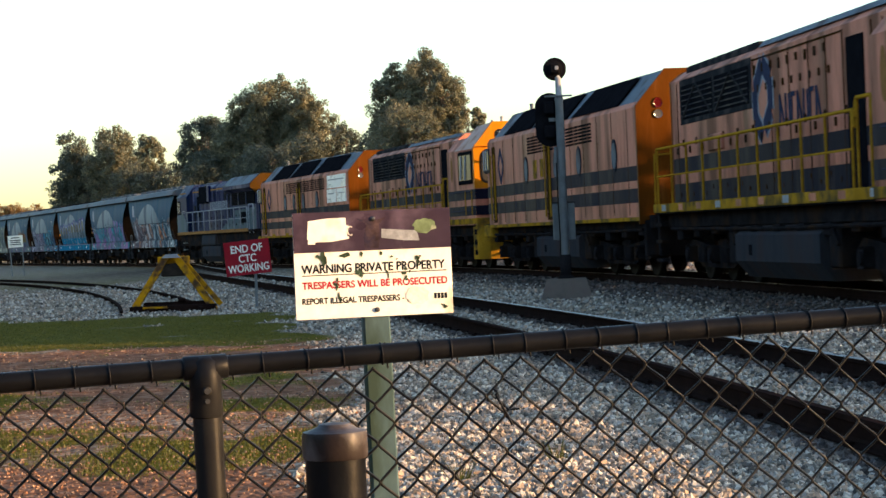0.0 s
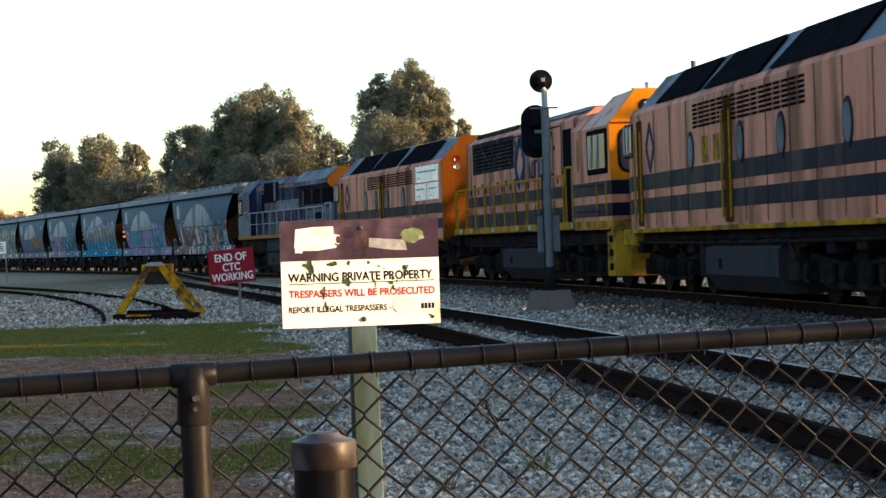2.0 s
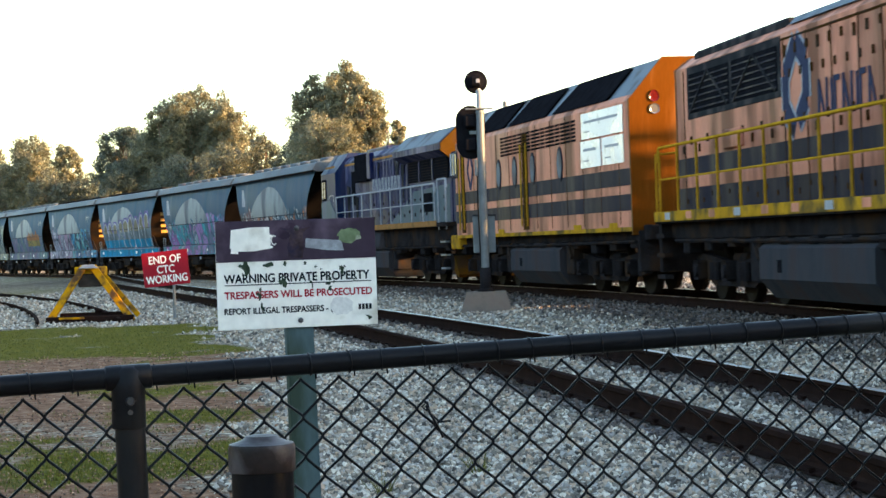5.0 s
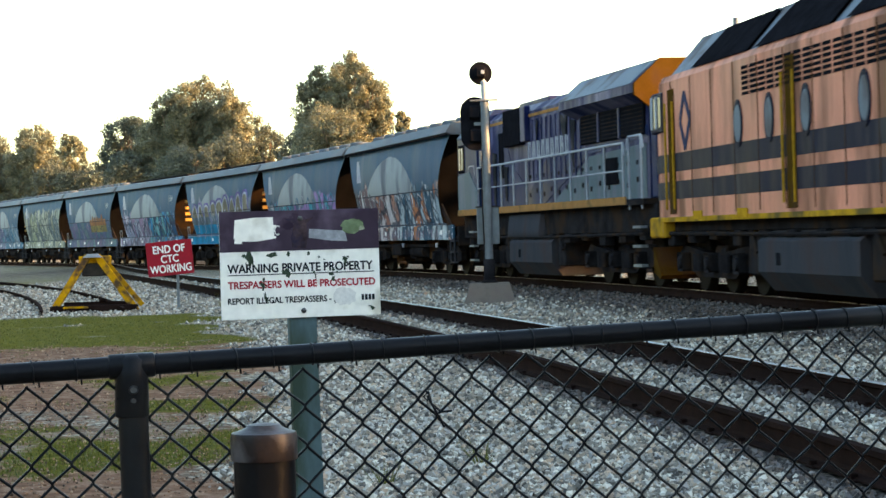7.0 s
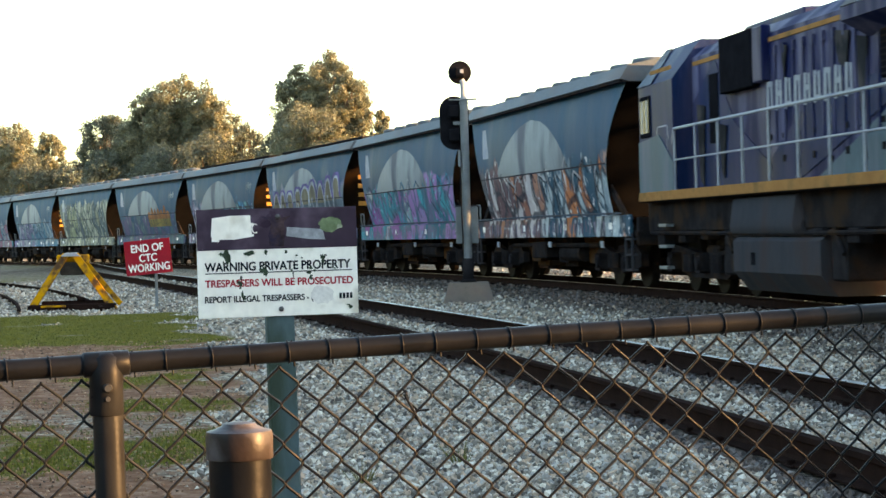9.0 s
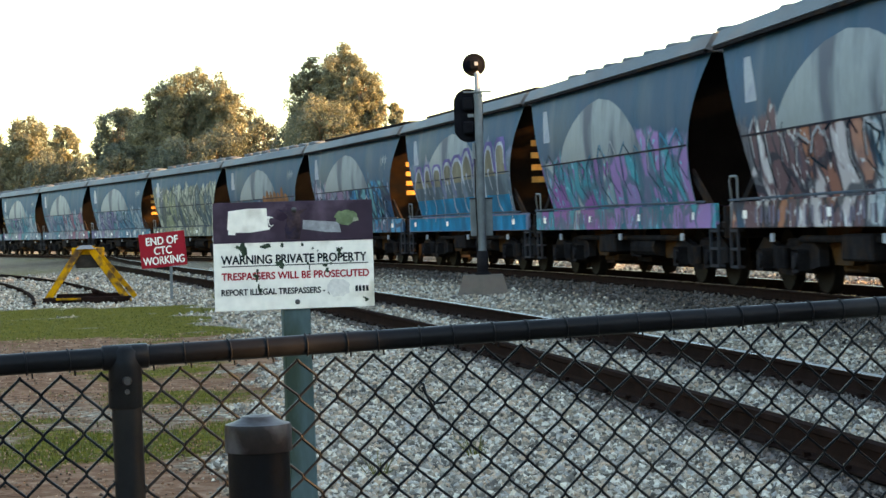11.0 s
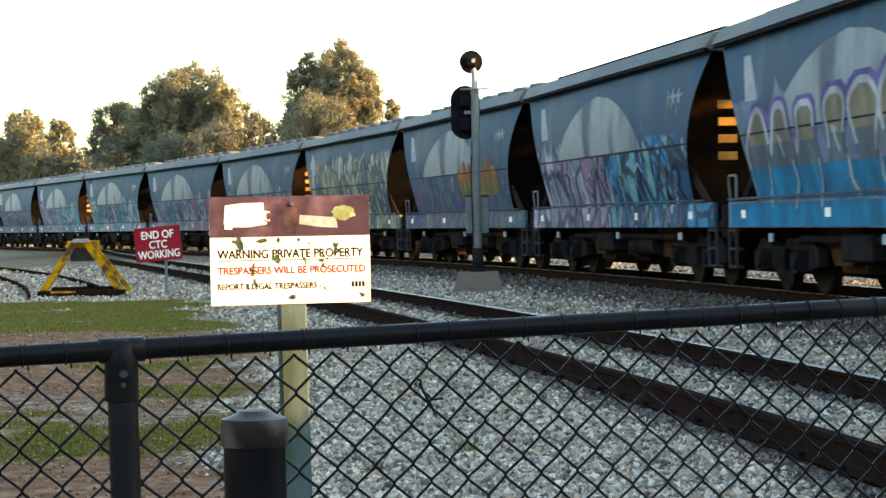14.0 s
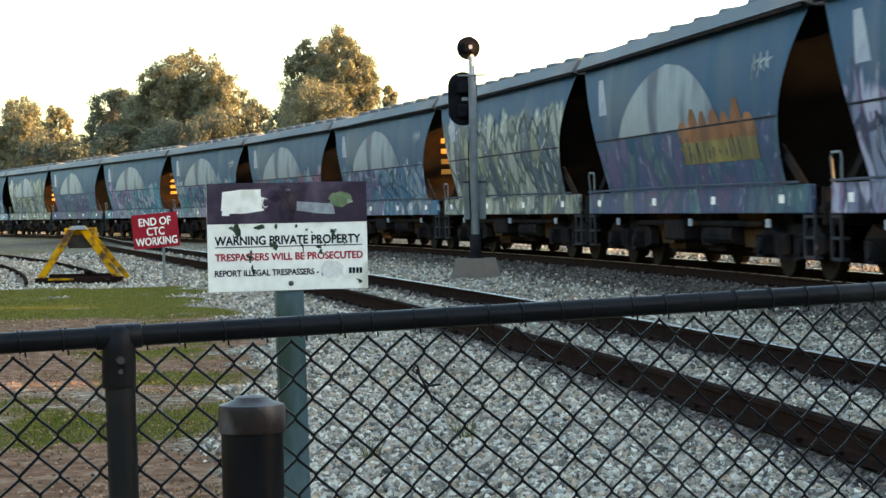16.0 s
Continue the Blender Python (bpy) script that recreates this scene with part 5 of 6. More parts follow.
        part("brace", beam(Geo(), (s * 6.4, -1.32, 1.05), (s * 5.0, -1.32, 1.85), 0.14, 0.05), M["under"], w)
        bogie(w, s * 4.55, 2, 1.78, 0.46, True)
        coupler(w, s * 6.55, s)
    for sy in (-1, 1):
        part("side_sill", Geo().box(-6.45, 6.45, min(sy * 1.34, sy * 1.405), max(sy * 1.34, sy * 1.405), 0.94, 1.33, 0.012), skin if sy < 0 else M["wagon_sill"], w, "grey side sill with sprayed paint")
    roof = Geo()
    prof = [(-1.40, 3.67), (-1.57, 3.72), (-1.42, 3.96), (-0.85, 4.07), (0, 4.12), (0.85, 4.07), (1.42, 3.96), (1.57, 3.72), (1.40, 3.67)]
    roof.prism(prof, -6.66, 6.66, "x")
    part("roof", roof, M["wagon_roof"], w, "pale grey sheet roof with deep eaves", 20)
    # Near-black strip: the shade under the eave, modelled as a dark piece.
    part("eave_shade_strip", Geo().box(-6.6, 6.6, -1.565, -1.50, 3.655, 3.71, 0.006), M["under"], w, "dark strip standing in for eave shade")
    if index in (2, 3):
        part("running_board", Geo().box(-5.9, 5.7, -0.95, -0.15, 4.07, 4.135, 0.01), M["under"], w, "dark roof running board")
    for k in range(0 if index in (2, 3) else 8):
        part("roof_hatch", Geo().lathe([(0.36, 4.03), (0.36, 4.14), (0.33, 4.18), (0.1, 4.21), (0.01, 4.21)], (-5.2 + k * 1.49, -0.55, 0), "z", 14), M["wagon_roof"], w, "", 30)
    for k in range(3):
        c = -2.4 + k * 2.4
        part("discharge_chute", Geo().prism([(c - 1.1, 1.3), (c + 1.1, 1.3), (c + 0.35, 0.42), (c - 0.35, 0.42)], -0.95, 0.95).box(c - 0.5, c + 0.5, -0.8, 0.8, 0.32, 0.44, 0.02), M["under"] if k == 1 else M["wagon_end"], w, "dirty discharge chute")
    # The long low far-side box is an added skirt that keeps the underside dark.
    part("centre_sill", Geo().box(-6.4, 6.4, -0.3, 0.3, 0.78, 1.05).box(-6.4, 6.4, 0.30, 0.62, 0.17, 0.8).tube([(-3.6, -1.15, 0.78), (3.6, -1.15, 0.78)], 0.05, 8).box(-1.6, -0.4, -1.25, -0.85, 0.5, 0.85, 0.03).tube([(0.4, -1.0, 0.62), (2.0, -1.0, 0.62)], 0.17, 12), M["under"], w, "dark centre sill, brake gear and added light-blocking skirt")
    part("side_pipe", Geo().tube([(-6.2, -1.47, 1.36), (0, -1.49, 1.38), (6.1, -1.47, 1.36)], 0.022, 6), M["wagon_sill"], w, "", 60)
    seam = Geo()
    for z in (2.28,):
        side_stroke(seam, [(-wagon_end_x(z) + 0.02, z), (wagon_end_x(z) - 0.02, z)], 0.03, 0.012)
    part("seam", seam, M["band"], w)
    for x in (-5.6, -1.6, 1.9, 5.2):
        part("reflector", Geo().box(x - 0.11, x + 0.11, -1.412, -1.404, 1.08, 1.20), M["reflector"], w, "small white reflector")
    for x in (-4.4, 0.4, 4.4):
        part("marker_plate", Geo().box(x - 0.08, x + 0.08, -1.36, -1.33, 0.74, 0.86), M["pale"], w)
    fill, line, low, xa, xb, count, z0, z1, dome = TAGS[index % len(TAGS)]
    if dome:
        rows = []
        for i in range(15):
            u = i / 14
            h = 2.75 * (1 - u ** 1.7) ** 0.55 * (1 - 0.12 * u)
            rows.append((2.28 + 1.12 * u, -0.45 - h * 1.12, -0.45 + h * 1.12))
        side_patch("arch_emblem", rows, M["dome"], w, "faded pale arch emblem", 0.005)
    side_patch("data_panel", [(2.75, -4.95, -4.35), (3.1, -5.05, -4.55), (3.42, -5.2, -4.85)], M["pale"], w, "weathered pale data panel", 0.006)
    tag = Geo()
    for k in range(3):
        tx = 4.3 + 0.3 * k
        side_stroke(tag, [(tx, 2.85 + rnd.uniform(-0.1, 0.1)), (tx + 0.1, 3.2), (tx + 0.2, 2.95), (tx + 0.05, 3.05), (tx + 0.35, 3.1)], 0.035, 0.010)
    if index in (3, 4, 6, 8):
        tagged(part("scrawled_tag", tag, spray((0.30, 0.32, 0.32)), w, "pale scrawled tag"), "pale scrawled tag", kind="stuff")
    if low is BLUE:
        top = 1.78 if low is BLUE else 1.5
        side_patch("paint_band", [(0.96, -6.3, 6.3), (1.12, -6.3, 6.3), (1.29, -6.3, 6.3)], spray(low), w, "sprayed colour band on the sill", 0.004)
        side_patch("paint_band", [(z, -wagon_end_x(z) + 0.1, wagon_end_x(z) - 0.15 - 0.2 * math.sin(z * 9)) for z in (1.34, 1.45, top - 0.1, top)], spray(low), w, "", 0.006)
    drip = Geo()
    stepx = (xb - xa) / count
    if index == 2:
        # tall rounded letters: violet halo, tan fill that turns grey downwards, thick white outline that runs into the blue band
        for i in range(count):
            cx, hw2 = xa + (i + 0.5) * stepx + rnd.uniform(-0.08, 0.08), stepx * rnd.uniform(0.42, 0.52)
            t = z1 - 0.30 + 0.42 * i / count + rnd.uniform(-0.08, 0.10)
            lean = rnd.uniform(0.0, 0.14)
            rows = []
            for k in range(11):
                u = k / 10
                r = hw2 * (0.80 + 0.2 * math.sin(u * 5 + i)) * math.sqrt(max(0.0, 1 - max(0.0, (u - 0.62) / 0.40) ** 2))
                rows.append((1.78 + (t - 1.78) * u, cx + lean * (u - 0.5) * 2 - r, cx + lean * (u - 0.5) * 2 + r))
            halo = side_patch("graffiti_letter", [(z + 0.16 * (z - 1.7) / 1.3, p - 0.14, q + 0.14) for z, p, q in rows[4:]], spray((0.15, 0.12, 0.27)), w, "tall rounded sprayed letter", 0.0075)
            side_patch("graffiti_fill", rows[4:], spray((0.24, 0.20, 0.14)), halo, "", 0.010)
            side_patch("graffiti_fill", rows[:5], spray((0.12, 0.15, 0.17)), halo, "", 0.010)
            edge = Geo()
            out = [(r[1], r[0]) for r in rows] + [(r[2], r[0]) for r in reversed(rows)]
            side_stroke(edge, out[rnd.randrange(0, 4):len(out) - rnd.randrange(0, 7)], rnd.uniform(0.08, 0.12), 0.014)
            if i % 2:
                part("graffiti_outline", edge, spray(WHITE), halo)
                edge = Geo()
                side_stroke(edge, [(cx + hw2 * 0.1, t - 0.5), (cx - hw2 * 0.25, (t + 1.8) / 2), (cx + hw2 * 0.1, 1.9)], 0.07, 0.016)
            part("graffiti_outline", edge, spray(WHITE), halo)
            edge = Geo()
            side_stroke(edge, [(cx + hw2 * 0.7, 1.85), (cx + hw2 * rnd.uniform(0.5, 0.9), 1.55), (cx + hw2 * rnd.uniform(0.7, 1.1), rnd.uniform(1.0, 1.45))], rnd.uniform(0.05, 0.10), 0.016)
            part("paint_run", edge, spray(WHITE), halo)
    elif index == 4:
        rows = [(1.72 + 0.09 * k, 0.35 + 0.04 * (k % 3), 4.35 - 0.05 * (k % 2)) for k in range(5)]
        side_patch("graffiti_letter", rows, spray((0.27, 0.20, 0.08)), w, "yellow foot of a sprayed piece", 0.009)
        for i in range(7):
            x = 0.38 + i * 0.57
            side_patch("graffiti_letter", [(2.06, x - 0.03, x + 0.60), (2.22, x - 0.02, x + 0.58), (2.32 + 0.10 * (i % 2), x + 0.02, x + 0.50), (2.40 + 0.12 * (i % 2) + 0.06 * (i % 3), x + 0.14, x + 0.30)], spray((0.32, 0.14, 0.07)), w, "orange sprayed letter", 0.010)
        for k in range(16):
            x = rnd.uniform(0.4, 4.2)
            side_stroke(drip, [(x, rnd.uniform(1.7, 1.85)), (x + rnd.uniform(-0.08, 0.08), rnd.uniform(1.85, 2.15))], 0.05, 0.013)
    else:
        for i in range(count + 4):
            cx, hw2 = xa + (xb - xa) * (i + 0.5) / (count + 4), stepx * rnd.uniform(0.30, 0.50)
            t, b = z1 + rnd.uniform(-0.22, 0.12), z0 + rnd.uniform(-0.05, 0.25)
            edge, shine = Geo(), Geo()
            pts = [(cx + rnd.uniform(-1, 1) * hw2 * 0.7, b), (cx - hw2 * rnd.uniform(0.4, 1), b + (t - b) * 0.35), (cx - hw2 * rnd.uniform(0.2, 0.8), b + (t - b) * 0.8), (cx + rnd.uniform(-0.3, 0.3) * hw2, t), (cx + hw2 * rnd.uniform(0.4, 0.9), b + (t - b) * 0.75), (cx + hw2 * rnd.uniform(-0.2, 0.6), b + (t - b) * 0.5), (cx + hw2 * rnd.uniform(0.5, 1.0), b + (t - b) * 0.2)]
            side_stroke(edge, pts[:rnd.randrange(4, 8)], rnd.uniform(0.03, 0.06), 0.010)
            side_stroke(shine, [(x + 0.07, z + 0.04) for x, z in pts[1:rnd.randrange(3, 6)]], rnd.uniform(0.02, 0.05), 0.012)
            letter = part("graffiti_letter", edge, spray(ink), w, "dark sprayed letter outline")
            part("graffiti_highlight", shine, spray(line if i % 3 else WHITE), letter)
    if index in (0, 1, 3, 7, 9):
        x = xa
        while x < xb:
            za, zb = rnd.uniform(0.97, 1.05), rnd.uniform(1.18, 1.29)
            side_stroke(drip, [(x, za), (x + rnd.uniform(-0.05, 0.12), zb)], rnd.uniform(0.04, 0.12), 0.008)
            x += rnd.uniform(0.15, 0.42)
    tagged(part("graffiti_mark", drip, spray(ink if index == 4 else (0.20, 0.18, 0.24)), w), kind="stuff")
    return w


# ---- locomotives ----
def loco_frame(lo, mat_edge, tank_mat, x_tank, wheel=0.5, length=8.75):
    for s in (-1, 1):
        bogie(lo, s * 5.35, 3, 1.75, wheel, True)
        coupler(lo, s * (length - 0.05), s)
    part("underframe", Geo().box(-length + 0.1, length - 0.1, -1.25, 1.25, 1.02, 1.30, 0.02), M["under"], lo, "grimy underframe")
    a, b = x_tank
    tank = [(-1.38, 0.86), (-1.38, 0.42), (-1.15, 0.14), (1.15, 0.14), (1.38, 0.42), (1.38, 0.86), (1.2, 1.02), (-1.2, 1.02)]
    t = part("fuel_tank", Geo().prism(tank, a, b, "x"), tank_mat, lo, "grey slab-sided fuel tank")
    part("tank_recess", Geo().box(a + 0.9, a + 1.1, -1.386, -1.37, 0.52, 0.70), M["black"], t)
    g = Geo()
    for x in (a - 0.75, b + 0.2):
        g.box(x, x + 0.55, -1.3, -0.7, 0.35, 0.98, 0.03)
        g.tube([(x + 0.2, -1.32, 1.02), (x + 0.6, -1.34, 0.7)], 0.03, 6)
    for k in range(12):
        x = -7.6 + k * 1.38
        g.box(x, x + 0.4, -1.32, -1.1, 0.78 + 0.05 * (k % 3), 1.03, 0.02)
    g.tube([(-8.0, -1.33, 1.0), (0, -1.33, 0.96), (8.0, -1.33, 1.0)], 0.035, 6)
    part("pipework", g, M["under"], lo, "dark pipes and boxes")


def louvre(lo, x0, x1, z0, z1, y, rows, cols, mat="black"):
    g = Geo()
    dx, dz = (x1 - x0) / cols, (z1 - z0) / rows
    for i in range(cols):
        for j in range(rows):
            g.box(x0 + i * dx + dx * 0.12, x0 + (i + 1) * dx - dx * 0.12, y - 0.012, y, z0 + j * dz + dz * 0.25, z0 + (j + 1) * dz - dz * 0.15)
    return part("louvre", g, M[mat], lo, "pressed ventilation louvres")


def raise_roof(lo, z0, z1, lift):
    """The upper works stand higher: grows from nothing at z0 to lift at z1."""
    for o in lo.children_recursive:
        for v in o.data.vertices:
            v.co.z += lift * max(0.0, min(1.0, (v.co.z - z0) / (z1 - z0)))


def cowl_loco(posters):
    """Full-width body with the cab at its trailing end."""
    lo = thing("cowl_locomotive", "faded orange full-body diesel locomotive with charcoal bands and yellow sill" if not posters else "faded orange full-body diesel locomotive with white posters on its flank", "locomotive", "locomotives")
    X0_, X1_ = -8.5, 8.2
    loco_frame(lo, M["yellow"], M["tank"], (-1.9, 2.6))
    part("body", Geo().prism([(-1.45, 1.25), (-1.45, 3.56), (-1.38, 3.66), (1.38, 3.66), (1.45, 3.56), (1.45, 1.25)], X0_ + 1.1, X1_, "x"), M["salmon"], lo, "faded salmon-orange body side")
    part("end_wall", Geo().prism([(-1.46, 1.12), (-1.46, 3.58), (-0.80, 4.19), (0.80, 4.19), (1.46, 3.58), (1.46, 1.12)], X1_, X1_ + 0.07, "x"), M["orange"], lo, "orange flat end wall, darkened as in shade")
    g = Geo()
    g.prism([(-1.42, 3.60), (-0.78, 4.17), (0.78, 4.17), (1.42, 3.60)], X0_ + 1.6, X1_, "x")
    part("roof", g, M["roof"], lo, "blue-grey sloping clerestory roof")
    for a, b in ((-5.4, -2.1), (-1.7, 1.8), (2.4, 6.6)):
        pan = Geo().add([(a, -1.385, 3.645), (b, -1.385, 3.645), (b - 0.0, -0.84, 4.13), (a + 0.35, -0.84, 4.13)], [(0, 1, 2, 3)])
        pan.add([(x, y - 0.025, z + 0.02) for x, y, z in pan.v], [(0, 1, 2, 3)])
        p = part("roof_grille", pan, M["black"], lo, "black roof grille panel")
        bars = Geo()
        k = a + 0.5
        while k < b - 0.2:
            bars.tube([(k, -1.37, 3.675), (k + 0.1, -0.84, 4.15)], 0.012, 4)
            k += 0.45
        part("grille_bar", bars, M["roof"], p)
    part("roof_equipment", Geo().box(-2.0, 1.0, -0.5, 0.5, 4.16, 4.25, 0.03).box(2.6, 6.2, -0.6, 0.6, 4.16, 4.23, 0.03).tube([(-6.2, -0.4, 4.15), (-6.2, -0.4, 4.42)], 0.05, 8), M["roof"], lo)
    nose = Geo()
    sect = [(X0_, 1.05, 2.55), (X0_ + 0.35, 1.32, 2.75), (X0_ + 1.1, 1.45, 3.56)]
    for x, y, z in sect:
        nose.v += [(x, -y, 0.95), (x, -y, z), (x, -y * 0.8, z + 0.12), (x, y * 0.8, z + 0.12), (x, y, z), (x, y, 0.95)]
    for i in range(2):
        nose.f += [(i * 6 + k, i * 6 + k + 1, i * 6 + k + 7, i * 6 + k + 6) for k in range(5)]
    nose.f += [(0, 1, 2, 3, 4, 5)]
    part("nose", nose, M["salmon"], lo, "rounded cab nose")
    part("windscreen", Geo().add([(X0_ + 0.42, -1.15, 2.92), (X0_ + 0.42, 1.15, 2.92), (X0_ + 1.5, 1.1, 3.75), (X0_ + 1.5, -1.1, 3.75)], [(0, 1, 2, 3)]), M["glass"], lo)
    part("cab_roof", Geo().add([(X0_ + 0.45, -1.3, 3.5), (X0_ + 0.45, 1.3, 3.5), (X0_ + 1.65, 0.8, 4.16), (X0_ + 1.65, -0.8, 4.16), (X0_ + 1.65, -1.42, 3.6), (X0_ + 1.65, 1.42, 3.6)], [(0, 1, 2, 3), (0, 3, 4), (1, 5, 2)]), M["roof"], lo)
    win = part("cab_window", Geo().box(X0_ + 0.55, X0_ + 1.35, -1.475, -1.40, 2.72, 3.42, 0.03), M["band"], lo, "dark framed cab side window")
    part("pane", Geo().box(X0_ + 0.63, X0_ + 0.90, -1.485, -1.47, 2.82, 3.34).box(X0_ + 0.97, X0_ + 1.27, -1.485, -1.47, 2.82, 3.34), M["glass"], win)
    part("sun_visor", Geo().box(X0_ + 0.60, X0_ + 0.72, -1.50, -1.46, 2.80, 3.36).box(X0_ + 0.94, X0_ + 1.04, -1.50, -1.46, 2.80, 3.36), M["pale"], win)
    for z0, z1 in ((2.03, 2.34), (1.57, 1.87)):
        part("stripe", Geo().box(X0_ + 1.1, X1_ - 0.01, -1.455, -1.449, z0, z1), M["band"], lo, "charcoal side band")
        part("stripe", Geo().add([(X0_ + 0.33, -1.332, z0), (X0_ + 1.11, -1.456, z0), (X0_ + 1.11, -1.456, z1), (X0_ + 0.33, -1.332, z1), (X0_ - 0.006, -1.06, z0), (X0_ - 0.006, -1.06, z1)], [(0, 1, 2, 3), (4, 0, 3, 5)]), M["band"], lo)
    part("sill_stripe", Geo().box(X0_ + 1.1, X1_, -1.458, -1.40, 1.19, 1.27, 0.006), M["yellow"], lo, "thin yellow sill stripe")
    # Added plate: stops low sun from streaking through the coupling gap.
    part("headstock", Geo().box(X1_ - 0.05, X1_ + 0.10, -1.35, 1.35, 0.45, 1.20, 0.02), M["under"], lo, "grimy headstock plate added to block sun between locomotives")
    part("pilot", Geo().box(X0_ + 0.1, X0_ + 1.15, -1.44, 1.44, 0.92, 1.28, 0.03), M["yellow"], lo, "yellow buffer beam skirt")
    for x in (-6.6, 0.1):
        d = part("door_recess", Geo().box(x - 0.22, x + 0.22, -1.462, -1.446, 1.32, 3.42, 0.006), M["cowl"], lo, "ochre-brown recessed door with yellow grab rails")
        part("grab_rail", Geo().tube([(x - 0.26, -1.50, 1.4), (x - 0.26, -1.50, 3.2)], 0.02, 6).tube([(x + 0.26, -1.50, 1.4), (x + 0.26, -1.50, 3.2)], 0.02, 6), M["rail_yellow"], d)
    for x in ((-2.5, -0.9, 0.8, 3.15) if posters else (-2.45, 0.86, 3.2, 6.4)):
        p = part("porthole", Geo().lathe([(0.24, -1.450), (0.24, -1.468), (0.20, -1.472), (0.19, -1.462)], (0, 0, 0), "y", 24).turn(pose(x, 0, 2.62) @ Matrix.Diagonal((0.95, 1, 1.5, 1))), M["band"], lo, "oval porthole with dark rim")
        part("pane", Geo().lathe([(0.19, -1.462), (0.185, -1.474)], (0, 0, 0), "y", 20).turn(pose(x, 0, 2.62) @ Matrix.Diagonal((0.95, 1, 1.5, 1))), M["roof"], p)
    louvre(lo, -2.3, 4.5, 3.0, 3.46, -1.45, 6, 16)
    for k in range(12):
        part("panel_seam", Geo().box(-6.6 + k * 1.28, -6.58 + k * 1.28, -1.459, -1.447, 1.32, 3.55), M["wagon_end"], lo)
    for x in (-5.0, -2.4, 4.4, 7.0) if posters else ():
        part("marker_plate", Geo().box(x - 0.28, x + 0.28, -1.466, -1.455, 1.22, 1.36), M["rail_yellow"], lo, "bright yellow reflector plate")
    for z, mt in ((3.62, "lamp_red"), (3.40, "lamp_white")):
        part("marker_lamp", Geo().lathe([(0.095, X1_ + 0.06), (0.095, X1_ + 0.10), (0.07, X1_ + 0.09), (0.01, X1_ + 0.09)], (0, -0.98, z), "x", 14), M[mt], lo)
    part("end_door", Geo().box(X1_ + 0.06, X1_ + 0.09, -0.4, 0.4, 1.3, 3.2, 0.01), M["band"], lo)
    if posters:
        for x0, x1, z0, z1 in ((4.95, 7.85, 3.02, 3.52), (4.85, 6.3, 2.46, 2.98), (6.4, 7.85, 2.46, 2.98)):
            p = part("poster", Geo().box(x0, x1, -1.468, -1.456, z0, z1), M["reflector"], lo, "white poster panel with small writing")
            part("writing_bar", Geo().box(x0 + 0.2, x1 - 0.3, -1.4705, -1.468, z1 - 0.20, z1 - 0.15).box(x0 + 0.2, x0 + 0.6, -1.4705, -1.468, z0 + 0.12, z0 + 0.15), M["pale"], p)
    else:
        part("number_patch", Geo().box(-1.65, -1.25, -1.458, -1.45, 2.38, 2.85), M["yellow"], lo)
        part("number_patch", Geo().box(-0.85, -0.5, -1.464, -1.45, 2.40, 2.85), M["yellow"], lo)
    dm = Geo()
    for a, b in (((-5.7, 2.40), (-5.35, 2.85)), ((-5.35, 2.85), (-5.7, 3.3)), ((-5.7, 2.40), (-6.0, 2.85)), ((-6.0, 2.85), (-5.7, 3.3))):
        beam(dm, (a[0], -1.456, a[1]), (b[0], -1.456, b[1]), 0.13, 0.012)
    part("emblem", dm, M["mark"], lo, "faded loop emblem")
    raise_roof(lo, 3.62, 4.15, 0.15)
    return lo


def handrail(lo, x0, x1, z0, z1, y, mat, posts, mid=True, label=""):
    for k in range(posts):
        x = x0 + (x1 - x0) * k / (posts - 1)
        part("rail_post", Geo().tube([(x, y, z0), (x, y, z1)], 0.023, 6), M[mat], lo)
    part("handrail", Geo().tube([(x0 - 0.12, y, z1 - 0.25), (x0 - 0.04, y, z1 - 0.03), (x0, y, z1), (x1, y, z1), (x1 + 0.04, y, z1 - 0.03), (x1 + 0.12, y, z1 - 0.25)], 0.026, 8), M[mat], lo, label, 60)
    if mid:
        part("mid_rail", Geo().tube([(x0, y, (z0 + z1) / 2), (x1, y, (z0 + z1) / 2)], 0.018, 6), M[mat], lo)


def hood_loco(label):
    """Narrow hood with side walkway; the full-width cab leads with a flat face."""
    lo = thing("hood_locomotive", label, "locomotive", "locomotives")
    loco_frame(lo, M["yellow"], M["tank"], (-2.9, 2.1))
    part("walkway", Geo().box(-9.0, 5.1, -1.45, 1.45, 1.30, 1.42, 0.01), M["under"], lo)
    part("walkway_edge", Geo().box(-9.0, 5.1, -1.47, -1.44, 1.33, 1.50, 0.006), M["yellow"], lo, "yellow walkway edge with faded reflective squares")
    for k in range(10):
        part("edge_square", Geo().box(-8.2 + k * 1.45, -7.86 + k * 1.45, -1.474, -1.469, 1.36, 1.48), M["salmon"] if k % 3 else M["pale"], lo)
    part("hood", Geo().prism([(-1.12, 1.42), (-1.12, 3.80), (-0.85, 4.0), (0.85, 4.0), (1.12, 3.80), (1.12, 1.42)], -8.5, 5.1, "x"), M["salmon"], lo, "faded salmon hood")
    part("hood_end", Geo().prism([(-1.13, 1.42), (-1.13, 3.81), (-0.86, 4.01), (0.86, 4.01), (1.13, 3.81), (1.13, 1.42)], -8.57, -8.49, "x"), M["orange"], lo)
    part("roof_edge", Geo().prism([(-1.0, 3.93), (-0.9, 4.04), (0.9, 4.04), (1.0, 3.93)], -2.3, 4.9, "x"), M["roof"], lo, "blue-grey roof walk")
